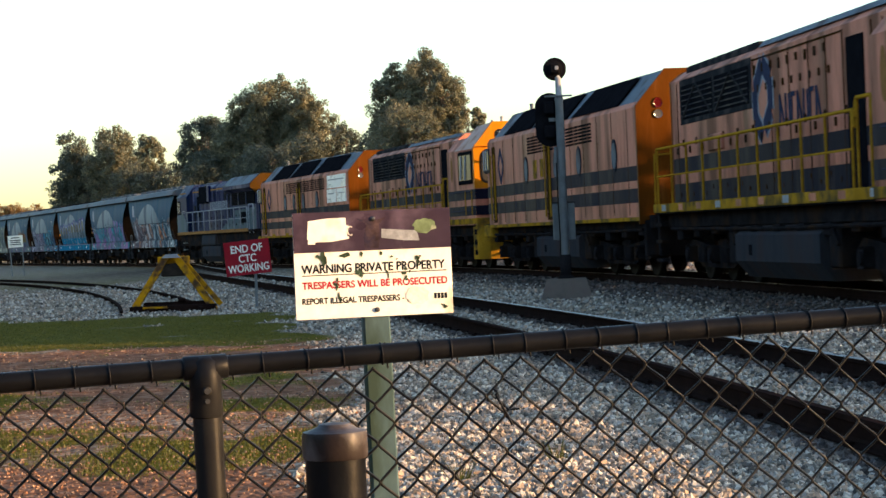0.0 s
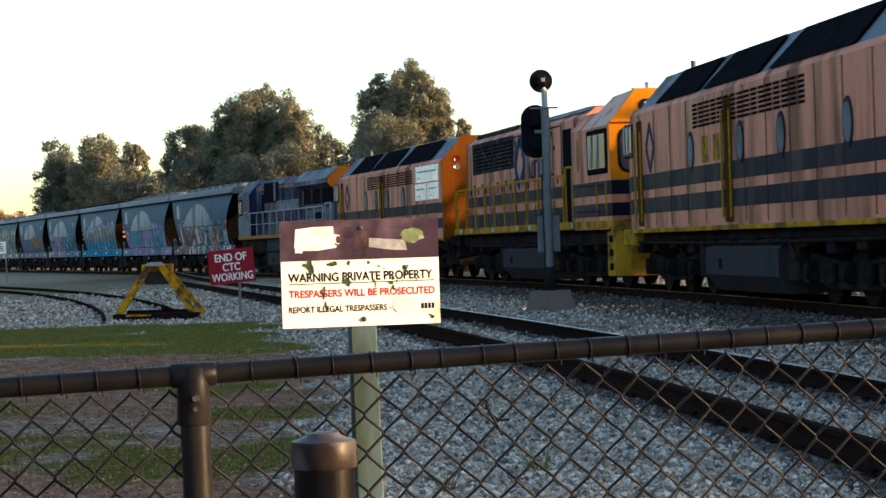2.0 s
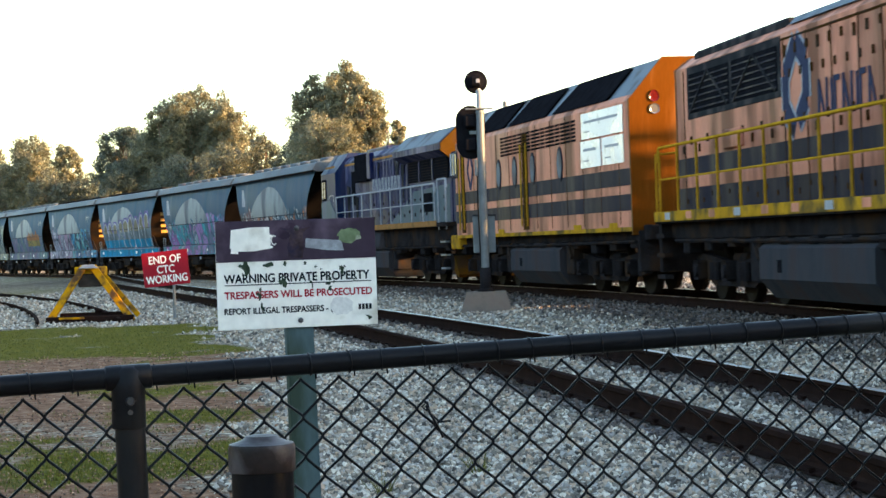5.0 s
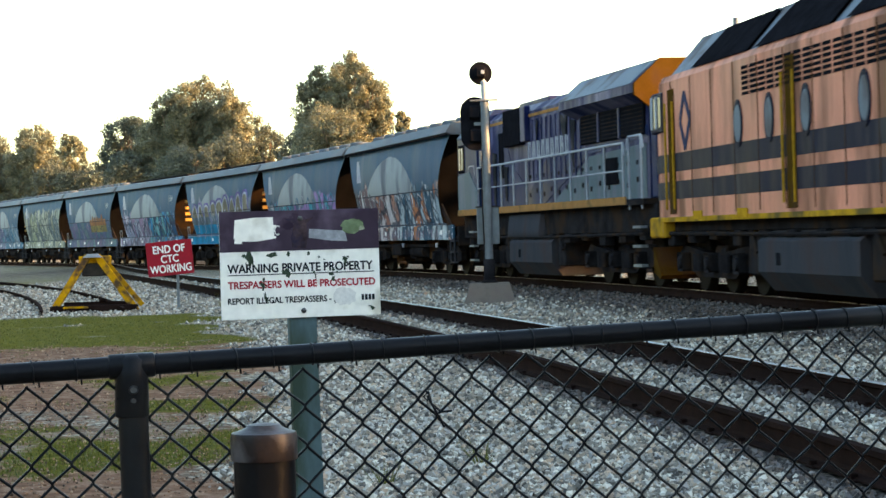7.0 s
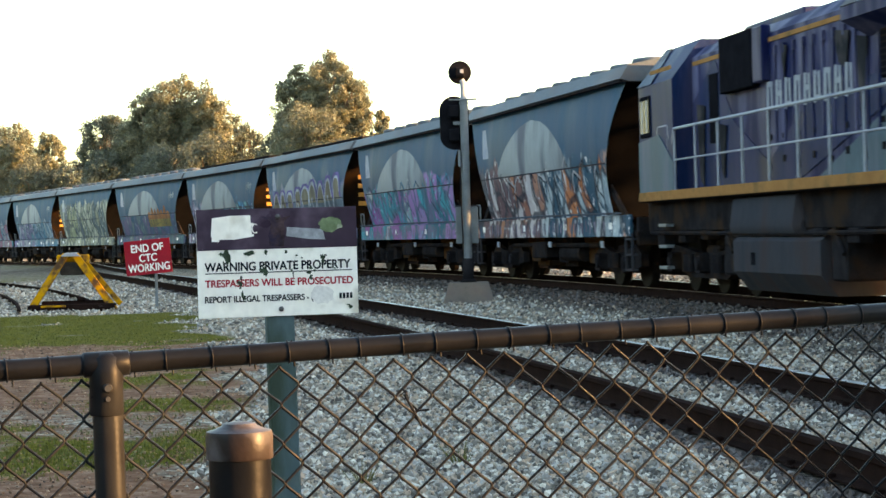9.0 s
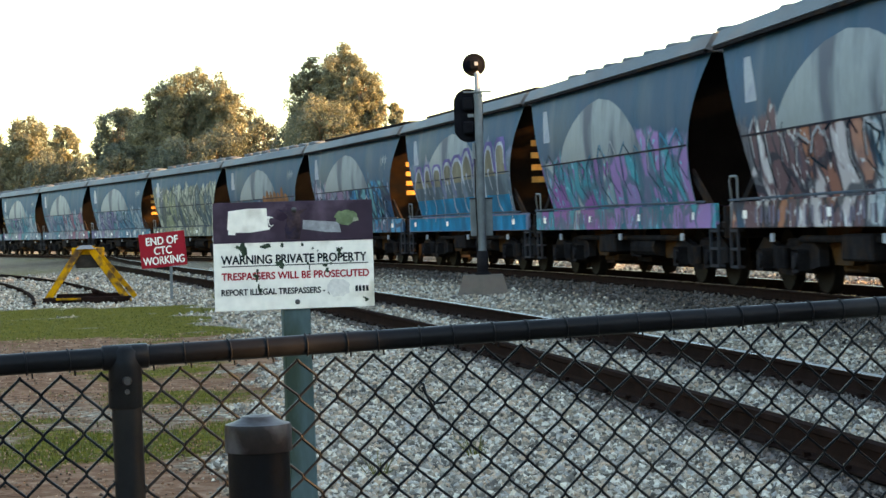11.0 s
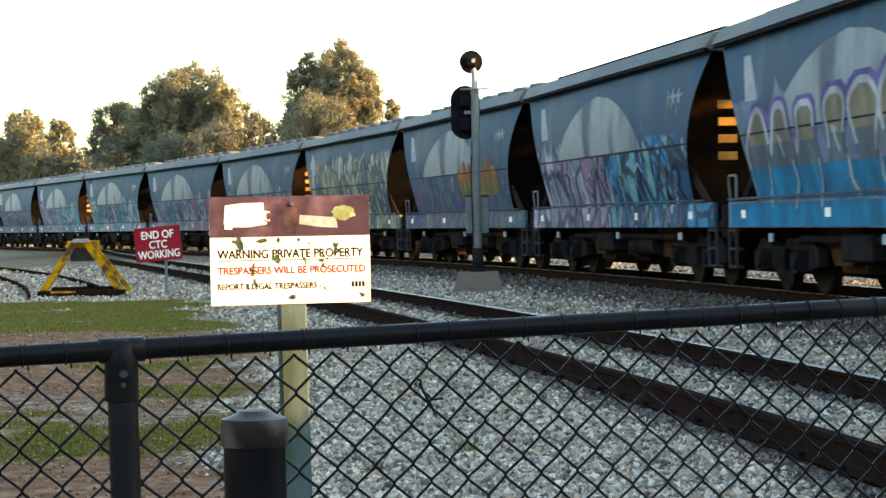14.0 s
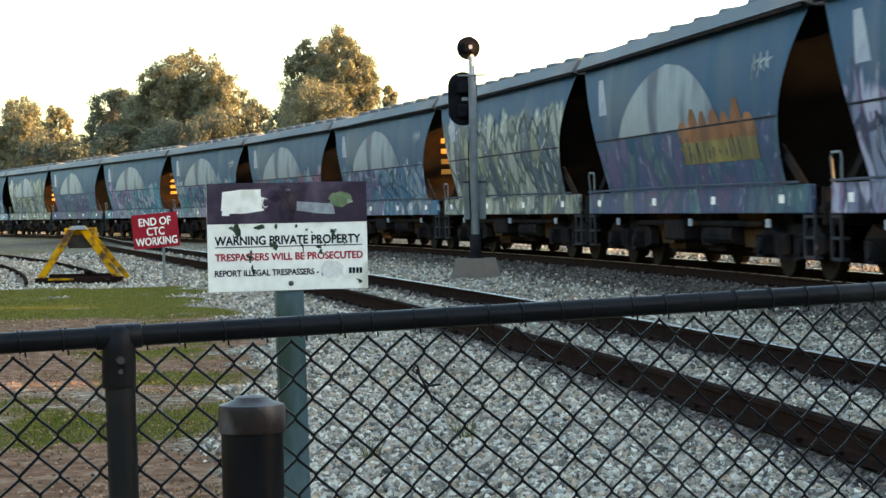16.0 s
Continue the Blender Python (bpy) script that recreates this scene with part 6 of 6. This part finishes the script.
    part("roof_equipment", Geo().box(-7.9, -2.6, -0.95, 0.95, 3.88, 4.07, 0.05).box(-7.2, -5.6, -0.6, 0.6, 4.05, 4.12, 0.03).box(-5.0, -3.2, -0.6, 0.6, 4.05, 4.13, 0.03).tube([(-2.2, -0.4, 4.0), (-2.2, -0.4, 4.16)], 0.10, 8), M["soot"], lo, "dark roof fans and exhaust")
    for x, z in ((6.4, 4.32), (7.5, 4.36)):
        part("horn", Geo().tube([(x, -0.35, 4.1), (x, -0.35, z)], [0.035, 0.05], 8), M["pale"], lo, "small pale roof horn")
    part("lower_band", Geo().box(-8.48, 5.0, -1.128, -1.118, 1.44, 1.88), M["band"], lo, "charcoal lower band")
    part("upper_band", Geo().box(-8.48, 5.0, -1.128, -1.118, 2.10, 2.38), M["band"], lo)
    part("grille_surround", Geo().box(-7.75, -2.35, -1.131, -1.11, 2.98, 3.78, 0.01), M["soot"], lo, "sooty grille surround")
    for a, b in ((-7.6, -5.1), (-4.95, -2.5)):
        p = part("radiator_grille", Geo().box(a, b, -1.137, -1.10, 3.06, 3.66, 0.01), M["black"], lo, "black radiator grille")
        for k in range(6):
            part("grille_slat", Geo().box(a + 0.05, b - 0.05, -1.150, -1.135, 3.11 + k * 0.09, 3.13 + k * 0.09), M["band"], p)
        brace = Geo()
        beam(brace, (a + 0.1, -1.152, 3.08), ((a + b) / 2, -1.152, 3.64), 0.035, 0.02)
        beam(brace, ((a + b) / 2, -1.152, 3.64), (b - 0.1, -1.152, 3.08), 0.035, 0.02)
        part("grille_brace", brace, M["soot"], p)
    # loop emblem: two angular hooks, pale keyline round dull blue
    for mat, wd, y in (("pale", 0.40, -1.127), ("mark", 0.30, -1.131)):
        em = Geo()
        for a, b in (((-1.75, 2.52), (-2.15, 2.80)), ((-2.15, 2.80), (-2.15, 3.22)), ((-2.15, 3.22), (-1.65, 3.62)), ((-1.65, 3.62), (-1.20, 3.36)), ((-1.20, 3.36), (-1.20, 2.90)), ((-1.20, 2.90), (-1.60, 2.62))):
            beam(em, (a[0], y, a[1]), (b[0], y, b[1]), wd, 0.006)
        part("emblem", em, M[mat], lo, "faded blue loop emblem" if mat == "mark" else "pale emblem keyline")
    for k in range(7):
        x = -0.70 + k * 0.34
        g = Geo()
        beam(g, (x + 0.04, -1.131, 2.62), (x + 0.06, -1.131, 3.08), 0.085, 0.008)
        if k % 3 == 0:
            beam(g, (x + 0.06, -1.131, 3.06), (x + 0.27, -1.131, 2.64), 0.075, 0.008)
        elif k % 3 == 1:
            beam(g, (x + 0.26, -1.131, 2.64), (x + 0.26, -1.131, 3.06), 0.085, 0.008)
            g.box(x + 0.04, x + 0.28, -1.135, -1.128, 2.62, 2.69)
        else:
            g.box(x + 0.04, x + 0.26, -1.135, -1.128, 3.01, 3.08)
        part("writing_bar", g, M["mark"], lo, "dull blue marking bar")
    dents = Geo()
    for k in range(9):
        x = -2.15 + k * 0.5
        dents.box(x, x + 0.06, -1.150, -1.118, 3.46 + 0.02 * (k % 3), 3.62)
        dents.box(x + 0.2, x + 0.25, -1.146, -1.118, 3.20, 3.30)
    for k in range(22):
        x, z = -8.1 + k * 0.52, 2.46 + 0.14 * (k % 2)
        dents.box(x, x + 0.06, -1.146, -1.118, z, z + 0.13)
        dents.box(x + 0.2, x + 0.25, -1.140, -1.118, 1.62 + 0.1 * (k % 2), 1.70 + 0.1 * (k % 2))
    tagged(part("latch_row", dents, M["wagon_end"], lo), "small dark door latches", kind="stuff")
    for x in (-8.0, -2.25, -1.2, -0.1, 1.0, 1.9, 2.75, 4.1, 4.6):
        part("panel_seam", Geo().box(x, x + 0.025, -1.132, -1.115, 1.45, 3.74), M["wagon_end"], lo)
    part("panel_seam", Geo().box(-2.3, 2.7, -1.133, -1.115, 3.70, 3.73), M["wagon_end"], lo)
    part("side_door", Geo().box(2.95, 3.75, -1.14, -1.10, 1.46, 3.60, 0.01), M["black"], lo, "open dark doorway")
    part("equipment_cover", Geo().box(-5.4, -4.4, -1.18, -1.10, 2.42, 2.72, 0.02), M["salmon"], lo)
    # cab
    cab = part("cab", Geo().prism([(-1.45, 1.30), (-1.45, 3.44), (1.45, 3.44), (1.45, 1.30)], 5.0, 8.2, "x"), M["salmon"], lo, "faded orange cab")
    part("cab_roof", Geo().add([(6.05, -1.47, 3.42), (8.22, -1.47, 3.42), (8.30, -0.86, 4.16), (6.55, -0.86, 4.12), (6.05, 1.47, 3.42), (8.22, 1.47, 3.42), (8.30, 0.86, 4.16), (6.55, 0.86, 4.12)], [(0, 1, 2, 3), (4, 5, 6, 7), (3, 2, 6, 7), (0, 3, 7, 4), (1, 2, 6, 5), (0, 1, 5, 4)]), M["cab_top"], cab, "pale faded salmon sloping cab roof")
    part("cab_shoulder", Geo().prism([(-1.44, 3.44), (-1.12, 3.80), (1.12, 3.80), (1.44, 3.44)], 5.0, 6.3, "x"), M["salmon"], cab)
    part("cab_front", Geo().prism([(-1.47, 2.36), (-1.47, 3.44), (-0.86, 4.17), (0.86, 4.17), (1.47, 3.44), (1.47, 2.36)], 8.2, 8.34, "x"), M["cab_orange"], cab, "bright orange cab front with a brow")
    part("cab_front", Geo().prism([(-1.46, 1.30), (-1.46, 2.37), (1.46, 2.37), (1.46, 1.30)], 8.2, 8.33, "x"), M["salmon"], cab, "faded orange lower cab front")
    part("brow", Geo().prism([(8.33, 3.44), (8.44, 3.46), (8.34, 3.52)], -1.45, 1.45), M["cab_orange"], cab)
    nb = [(math.cos(k * math.tau / 20) * 0.16 + (0.30 if math.cos(k * math.tau / 20) > 0 else -0.30) - 0.35, 3.80 + math.sin(k * math.tau / 20) * 0.15) for k in range(20)]
    part("number_box", Geo().prism(nb, 8.33, 8.36, "x"), M["ink"], cab, "black number box")
    for k in range(4):
        part("number_bar", Geo().box(8.358, 8.366, -0.68 + k * 0.17, -0.56 + k * 0.17, 3.73, 3.88), M["reflector"], cab)
    for sy in (-1, 1):
        rim = [(sy * 0.70 + math.copysign(abs(math.cos(k * math.tau / 24)) ** 0.45, math.cos(k * math.tau / 24)) * 0.60, 2.93 + math.copysign(abs(math.sin(k * math.tau / 24)) ** 0.45, math.sin(k * math.tau / 24)) * 0.46) for k in range(24)]
        w = part("windscreen", Geo().prism(rim, 8.335, 8.352, "x"), M["black"], cab, "windscreen in a black rubber frame")
        part("pane", Geo().prism([(sy * 0.70 + (y - sy * 0.70) * 0.90, 2.93 + (z - 2.93) * 0.88) for y, z in rim], 8.350, 8.357, "x"), M["screen_glass"], w, "pane reflecting pale sky")
    w = part("cab_window", Geo().box(6.4, 8.08, -1.475, -1.43, 2.50, 3.38, 0.03), M["black"], cab, "black framed cab side window")
    for x0, x1 in ((6.55, 6.95), (7.0, 7.45), (7.5, 7.95)):
        part("pane", Geo().box(x0, x1, -1.482, -1.47, 2.62, 3.28), M["glass"], w)
    for x in (6.70, 7.22):
        part("sun_visor", Geo().prism([(x - 0.02, 2.64), (x + 0.12, 2.64), (x + 0.22, 3.26), (x + 0.12, 3.26)], -1.495, -1.480), M["pale"], w, "pale window blind")
    for z0, z1 in ((2.04, 2.34), (1.58, 1.86)):
        part("stripe", Geo().box(5.0, 8.2, -1.457, -1.449, z0, z1), M["band"], cab)
        part("stripe", Geo().box(8.33, 8.337, -1.455, 1.455, z0, z1), M["band"], cab)
        part("stripe", Geo().box(8.2, 8.333, -1.466, -1.459, z0, z1), M["band"], cab)
    part("badge", Geo().lathe([(0.13, -1.452), (0.13, -1.458), (0.02, -1.459)], (0, 0, 0), "y", 18).turn(pose(5.55, 0, 2.95) @ Matrix.Diagonal((1.0, 1, 2.6, 1))), M["gold"], cab, "small oval badge")
    part("sill_stripe", Geo().box(5.0, 8.36, -1.475, -1.40, 1.33, 1.49, 0.006), M["yellow"], cab, "yellow sill stripe")
    part("sill_stripe", Geo().box(8.2, 8.40, -1.46, 1.46, 1.22, 1.50, 0.02), M["yellow"], cab)
    p = part("pilot", Geo().prism([(7.85, -1.44), (8.42, -1.44), (8.66, -1.15), (8.80, -0.6), (8.84, 0), (8.80, 0.6), (8.66, 1.15), (8.42, 1.44), (7.85, 1.44)], 0.30, 1.24, "z"), M["yellow"], lo, "rounded yellow pilot with a step well")
    for z in (0.42, 0.72, 1.02):
        part("step_hole", Geo().box(8.0, 8.30, -1.452, -1.43, z, z + 0.15, 0.01), M["black"], p)
    part("pilot_scuff", Geo().box(8.10, 8.36, -1.456, -1.44, 1.26, 1.44), M["under"], p)
    handrail(lo, -8.7, 4.0, 1.5, 2.60, -1.42, "rail_yellow", 11, True, "yellow pipe handrail")
    handrail(lo, 4.25, 4.85, 1.5, 2.75, -1.42, "rail_yellow", 2, False)
    for z in (1.72, 2.28):
        part("grab_rail", Geo().tube([(5.5, -1.50, z), (8.0, -1.50, z)], 0.016, 6), M["mark"], cab)
    for x in (7.3, 8.05):
        part("grab_rail", Geo().tube([(x, -1.50, 1.6), (x, -1.50, 2.3)], 0.016, 6), M["rail_yellow"], cab)
    # Plate added at the rear to keep sun out of the coupling gap.
    part("headstock", Geo().box(-9.06, -8.90, -1.38, 1.38, 0.45, 1.32, 0.02), M["under"], lo, "grimy headstock plate added to block sun between locomotives")
    part("rear_rail", Geo().tube([(-8.95, -1.42, 1.5), (-8.95, -1.42, 2.5), (-8.95, -0.6, 2.55)], 0.025, 6), M["rail_yellow"], lo)
    for z in (0.35, 0.72, 1.05):
        part("rear_step", Geo().box(-8.95, -8.4, -1.45, -1.3, z, z + 0.07), M["under"], lo)
    raise_roof(lo, 2.7, 3.5, 0.11)
    return lo


def blue_loco():
    lo = thing("blue_locomotive", "grimy navy and violet-grey diesel locomotive with pale handrails, cab trailing", "locomotive", "locomotives")
    loco_frame(lo, M["gold"], M["tank"], (-2.8, 1.2), 0.5, 8.6)
    part("walkway", Geo().box(-8.3, 8.3, -1.44, 1.44, 1.28, 1.40, 0.01), M["under"], lo)
    part("walkway_edge", Geo().box(-8.3, 7.2, -1.46, -1.43, 1.30, 1.46, 0.006), M["gold"], lo, "ochre walkway edge")
    part("hood", Geo().prism([(-1.08, 1.40), (-1.08, 3.72), (-0.85, 3.92), (0.85, 3.92), (1.08, 3.72), (1.08, 1.40)], -6.0, 7.6, "x"), M["lilac"], lo, "stained blue-grey hood")
    tri = Geo().prism([(-6.0, 1.42), (-6.0, 2.9), (-4.6, 3.6), (-3.6, 2.5), (-1.0, 1.42)], -1.092, -1.082)
    part("navy_flash", tri, M["navy"], lo, "navy paint flash")
    part("navy_flash", Geo().prism([(-2.6, 1.43), (-0.6, 1.43), (3.4, 2.45), (7.5, 2.62), (7.5, 2.85), (0.2, 2.70)], -1.096, -1.084), M["navy"], lo)
    part("pale_panel", Geo().prism([(0.2, 1.43), (7.4, 1.43), (7.4, 2.5), (3.4, 2.4)], -1.094, -1.083), M["teal"], lo, "pale teal-grey lower panel")
    part("gold_line", Geo().box(-5.9, 7.2, -1.094, -1.081, 3.58, 3.65), M["gold"], lo, "thin ochre line")
    ribs = Geo()
    for k in range(13):
        x = -1.9 + k * 0.42
        ribs.box(x, x + 0.06, -1.115, -1.08, 2.0, 3.4, 0.008)
        ribs.box(x + 0.02, x + 0.1, -1.12, -1.08, 3.36, 3.50)
    part("door_ribs", ribs, M["lilac"], lo, "pressed door ribs")
    for k in range(9):
        x = -1.75 + k * 0.42
        g = Geo()
        beam(g, (x, -1.120, 2.52), (x + 0.03, -1.120, 2.98), 0.09, 0.008)
        beam(g, (x + 0.20, -1.120, 2.54), (x + 0.18, -1.120, 2.96), 0.07, 0.008)
        g.box(x, x + 0.24, -1.124, -1.116, 2.90 - 0.17 * (k % 3), 2.97 - 0.17 * (k % 3))
        part("writing_bar", g, M["pale"], lo, "faded pale marking bar")
    for x0, x1, z0, z1 in ((-5.6, -5.15, 1.5, 2.9), (-4.35, -3.95, 1.6, 2.5), (-1.1, -0.85, 2.95, 3.5), (1.2, 1.75, 2.9, 3.45), (2.0, 2.4, 2.2, 3.3)):
        part("grime_streak", Geo().prism([(x0, z1), (x1, z1 - 0.05), (x1 - 0.08, (z0 + z1) / 2), (x1 - 0.14, z0), (x0 + 0.12, z0 + 0.1), (x0 + 0.05, (z0 + z1) / 2)], -1.118, -1.10), M["soot"], lo, "sooty streak")
    lat = Geo()
    for k in range(14):
        lat.box(-1.8 + k * 0.66, -1.7 + k * 0.66, -1.11, -1.08, 1.65 + 0.1 * (k % 2), 1.75 + 0.1 * (k % 2)).box(-1.8 + k * 0.66, -1.7 + k * 0.66, -1.11, -1.08, 2.1, 2.18)
    tagged(part("latch_row", lat, M["under"], lo, "small dark door latches"), kind="stuff")
    p = part("intake_grille", Geo().box(-3.9, -2.25, -1.22, -1.05, 2.95, 3.85, 0.02), M["black"], lo, "large black intake grille")
    part("grille_frame", Geo().box(-2.22, -1.75, -1.20, -1.05, 3.0, 3.85, 0.02), M["lilac"], p)
    part("side_door", Geo().box(-4.9, -4.4, -1.11, -1.07, 2.2, 3.35, 0.01), M["black"], lo)
    fl = Geo().prism([(-1.45, 3.45), (-1.45, 3.62), (-0.95, 4.08), (0.95, 4.08), (1.45, 3.62), (1.45, 3.45), (1.0, 3.2), (-1.0, 3.2)], 2.4, 7.9, "x")
    part("radiator_hood", fl, M["lilac"], lo, "flared radiator hood")
    part("radiator_hood_top", Geo().prism([(-1.46, 3.63), (-0.955, 4.095), (0.955, 4.095), (1.46, 3.63)], 2.38, 7.7, "x"), M["roof"], lo, "pale grey sloping roof sheet")
    part("radiator_grille", Geo().box(2.9, 7.4, -1.14, -1.0, 2.66, 3.42, 0.02), M["black"], lo, "wide black radiator grille")
    for x in (4.3, 5.8):
        part("grille_bar", Geo().box(x, x + 0.1, -1.17, -1.1, 2.66, 3.42), M["navy"], lo)
    for k in range(9):
        part("grille_slat", Geo().box(2.95, 7.35, -1.15, -1.12, 2.70 + k * 0.08, 2.725 + k * 0.08), M["under"], lo)
    part("end_cowl", Geo().prism([(-1.46, 3.40), (-1.46, 3.62), (-0.96, 4.10), (0.96, 4.10), (1.46, 3.62), (1.46, 3.40), (1.1, 3.1), (-1.1, 3.1)], 7.9, 8.0, "x"), M["cowl"], lo, "ochre-brown hood end cowl")
    part("hood_end", Geo().box(7.58, 7.94, -1.06, 1.06, 1.42, 3.12, 0.02), M["navy"], lo, "navy hood end")
    part("marker_lamp", Geo().lathe([(0.12, 7.98), (0.12, 8.06), (0.02, 8.07)], (0, -0.7, 3.6), "x", 14), M["under"], lo, "dark round marker lamp")
    part("lens", Geo().lathe([(0.05, 8.07), (0.045, 8.085), (0.005, 8.09)], (0, -0.7, 3.6), "x", 12), M["lamp_white"], lo)
    part("vent_box", Geo().box(4.6, 5.5, -1.12, -1.07, 1.75, 2.3, 0.01), M["black"], lo)
    part("roof_equipment", Geo().box(-5.6, -4.2, -0.7, 0.7, 3.9, 4.0, 0.03).box(-3.9, -1.0, -0.8, 0.8, 3.9, 4.04, 0.03).box(-0.6, 2.2, -0.75, 0.75, 3.9, 3.98, 0.03), M["navy"], lo)
    cab = part("cab", Geo().prism([(-1.42, 1.36), (-1.42, 3.38), (-0.92, 4.06), (0.92, 4.06), (1.42, 3.38), (1.42, 1.36)], -8.3, -6.0, "x"), M["navy"], lo, "navy cab")
    part("cab_lower", Geo().prism([(-8.31, 1.38), (-8.31, 2.38), (-6.9, 2.46), (-6.0, 1.95), (-6.0, 1.38)], -1.435, -1.42), M["teal"], cab, "pale grey lower cab panel")
    part("cab_brow", Geo().add([(-8.32, -1.44, 3.39), (-7.35, -1.44, 3.39), (-7.75, -0.93, 4.075), (-8.2, -0.93, 4.075)], [(0, 1, 2, 3)]), M["roof"], cab, "pale grey sloping brow")
    w = part("cab_window", Geo().box(-8.15, -7.45, -1.445, -1.41, 2.45, 3.2, 0.02), M["black"], cab)
    part("pane", Geo().box(-8.08, -7.83, -1.452, -1.44, 2.53, 3.12).box(-7.77, -7.52, -1.452, -1.44, 2.53, 3.12), M["glass"], w)
    part("sun_visor", Geo().box(-7.98, -7.92, -1.457, -1.44, 2.53, 3.12).box(-7.66, -7.6, -1.457, -1.44, 2.53, 3.12), M["pale"], w)
    part("gold_line", Geo().box(-7.4, -6.0, -1.436, -1.42, 3.55, 3.62), M["gold"], cab)
    part("air_reservoir", Geo().tube([(-3.0, -1.2, 1.08), (-2.9, -1.2, 1.08), (0.1, -1.2, 1.08), (0.2, -1.2, 1.08)], [0.1, 0.2, 0.2, 0.1], 16), M["tank"], lo, "grey air reservoir", 40)
    handrail(lo, -6.0, 6.9, 1.44, 2.52, -1.40, "pale", 11, True, "pale pipe handrail")
    handrail(lo, -7.0, -6.4, 1.44, 2.6, -1.40, "pale", 2, False)
    handrail(lo, 7.3, 8.1, 1.2, 2.62, -1.40, "pale", 2, False)
    part("snowplough", Geo().prism([(8.05, 0.75), (8.5, 0.25), (8.42, 0.18), (8.05, 0.3)], -1.2, 1.2), M["cowl"], lo, "ochre-brown pilot plate")
    for z in (0.4, 0.75, 1.1):
        for x in (7.6, -7.0):
            part("step", Geo().box(x, x + 0.5, -1.45, -1.32, z, z + 0.05), M["galv"], lo)
    # the deck of this type rides higher
    for o in lo.children_recursive:
        if o.name.split(".")[0] not in ("bogie", "wheel", "axle", "coupler", "fuel_tank", "tank_recess"):
            for v in o.data.vertices:
                if v.co.z > 1.2:
                    v.co.z += 0.24 - 0.06 * (v.co.z - 1.3)
    return lo


# ---- the train and its run ----
PITCH = 13.69
HOOD_A = "faded orange hood locomotive with charcoal bands, yellow walkway and handrails"
TRAIN = [(hood_loco(HOOD_A), -80.9), (cowl_loco(False), -62.5), (hood_loco(HOOD_A), -44.9), (cowl_loco(True), -26.2), (blue_loco(), -9.1)]
TRAIN += [(hopper_wagon(i), 6.35 + i * PITCH) for i in range(19)]


def train_s(t):
    """Where the first wagon's leading eave is at t seconds."""
    return 86.40 - 8.126 * t - 0.06025 * t * t + 0.000967 * t ** 3


def vehicle_pose(s):
    ax, ay, _ = main_line(s - 5.0)
    bx, by, _ = main_line(s + 5.0)
    return pose((ax + bx) / 2, (ay + by) / 2, RAIL_Z, 0, 0, math.degrees(math.atan2(ay - by, ax - bx)))


def motions():
    for ob, s in TRAIN:
        walk(ob, [(k * 0.5, vehicle_pose(train_s(k * 0.5) + s)) for k in range(33)])


motions()
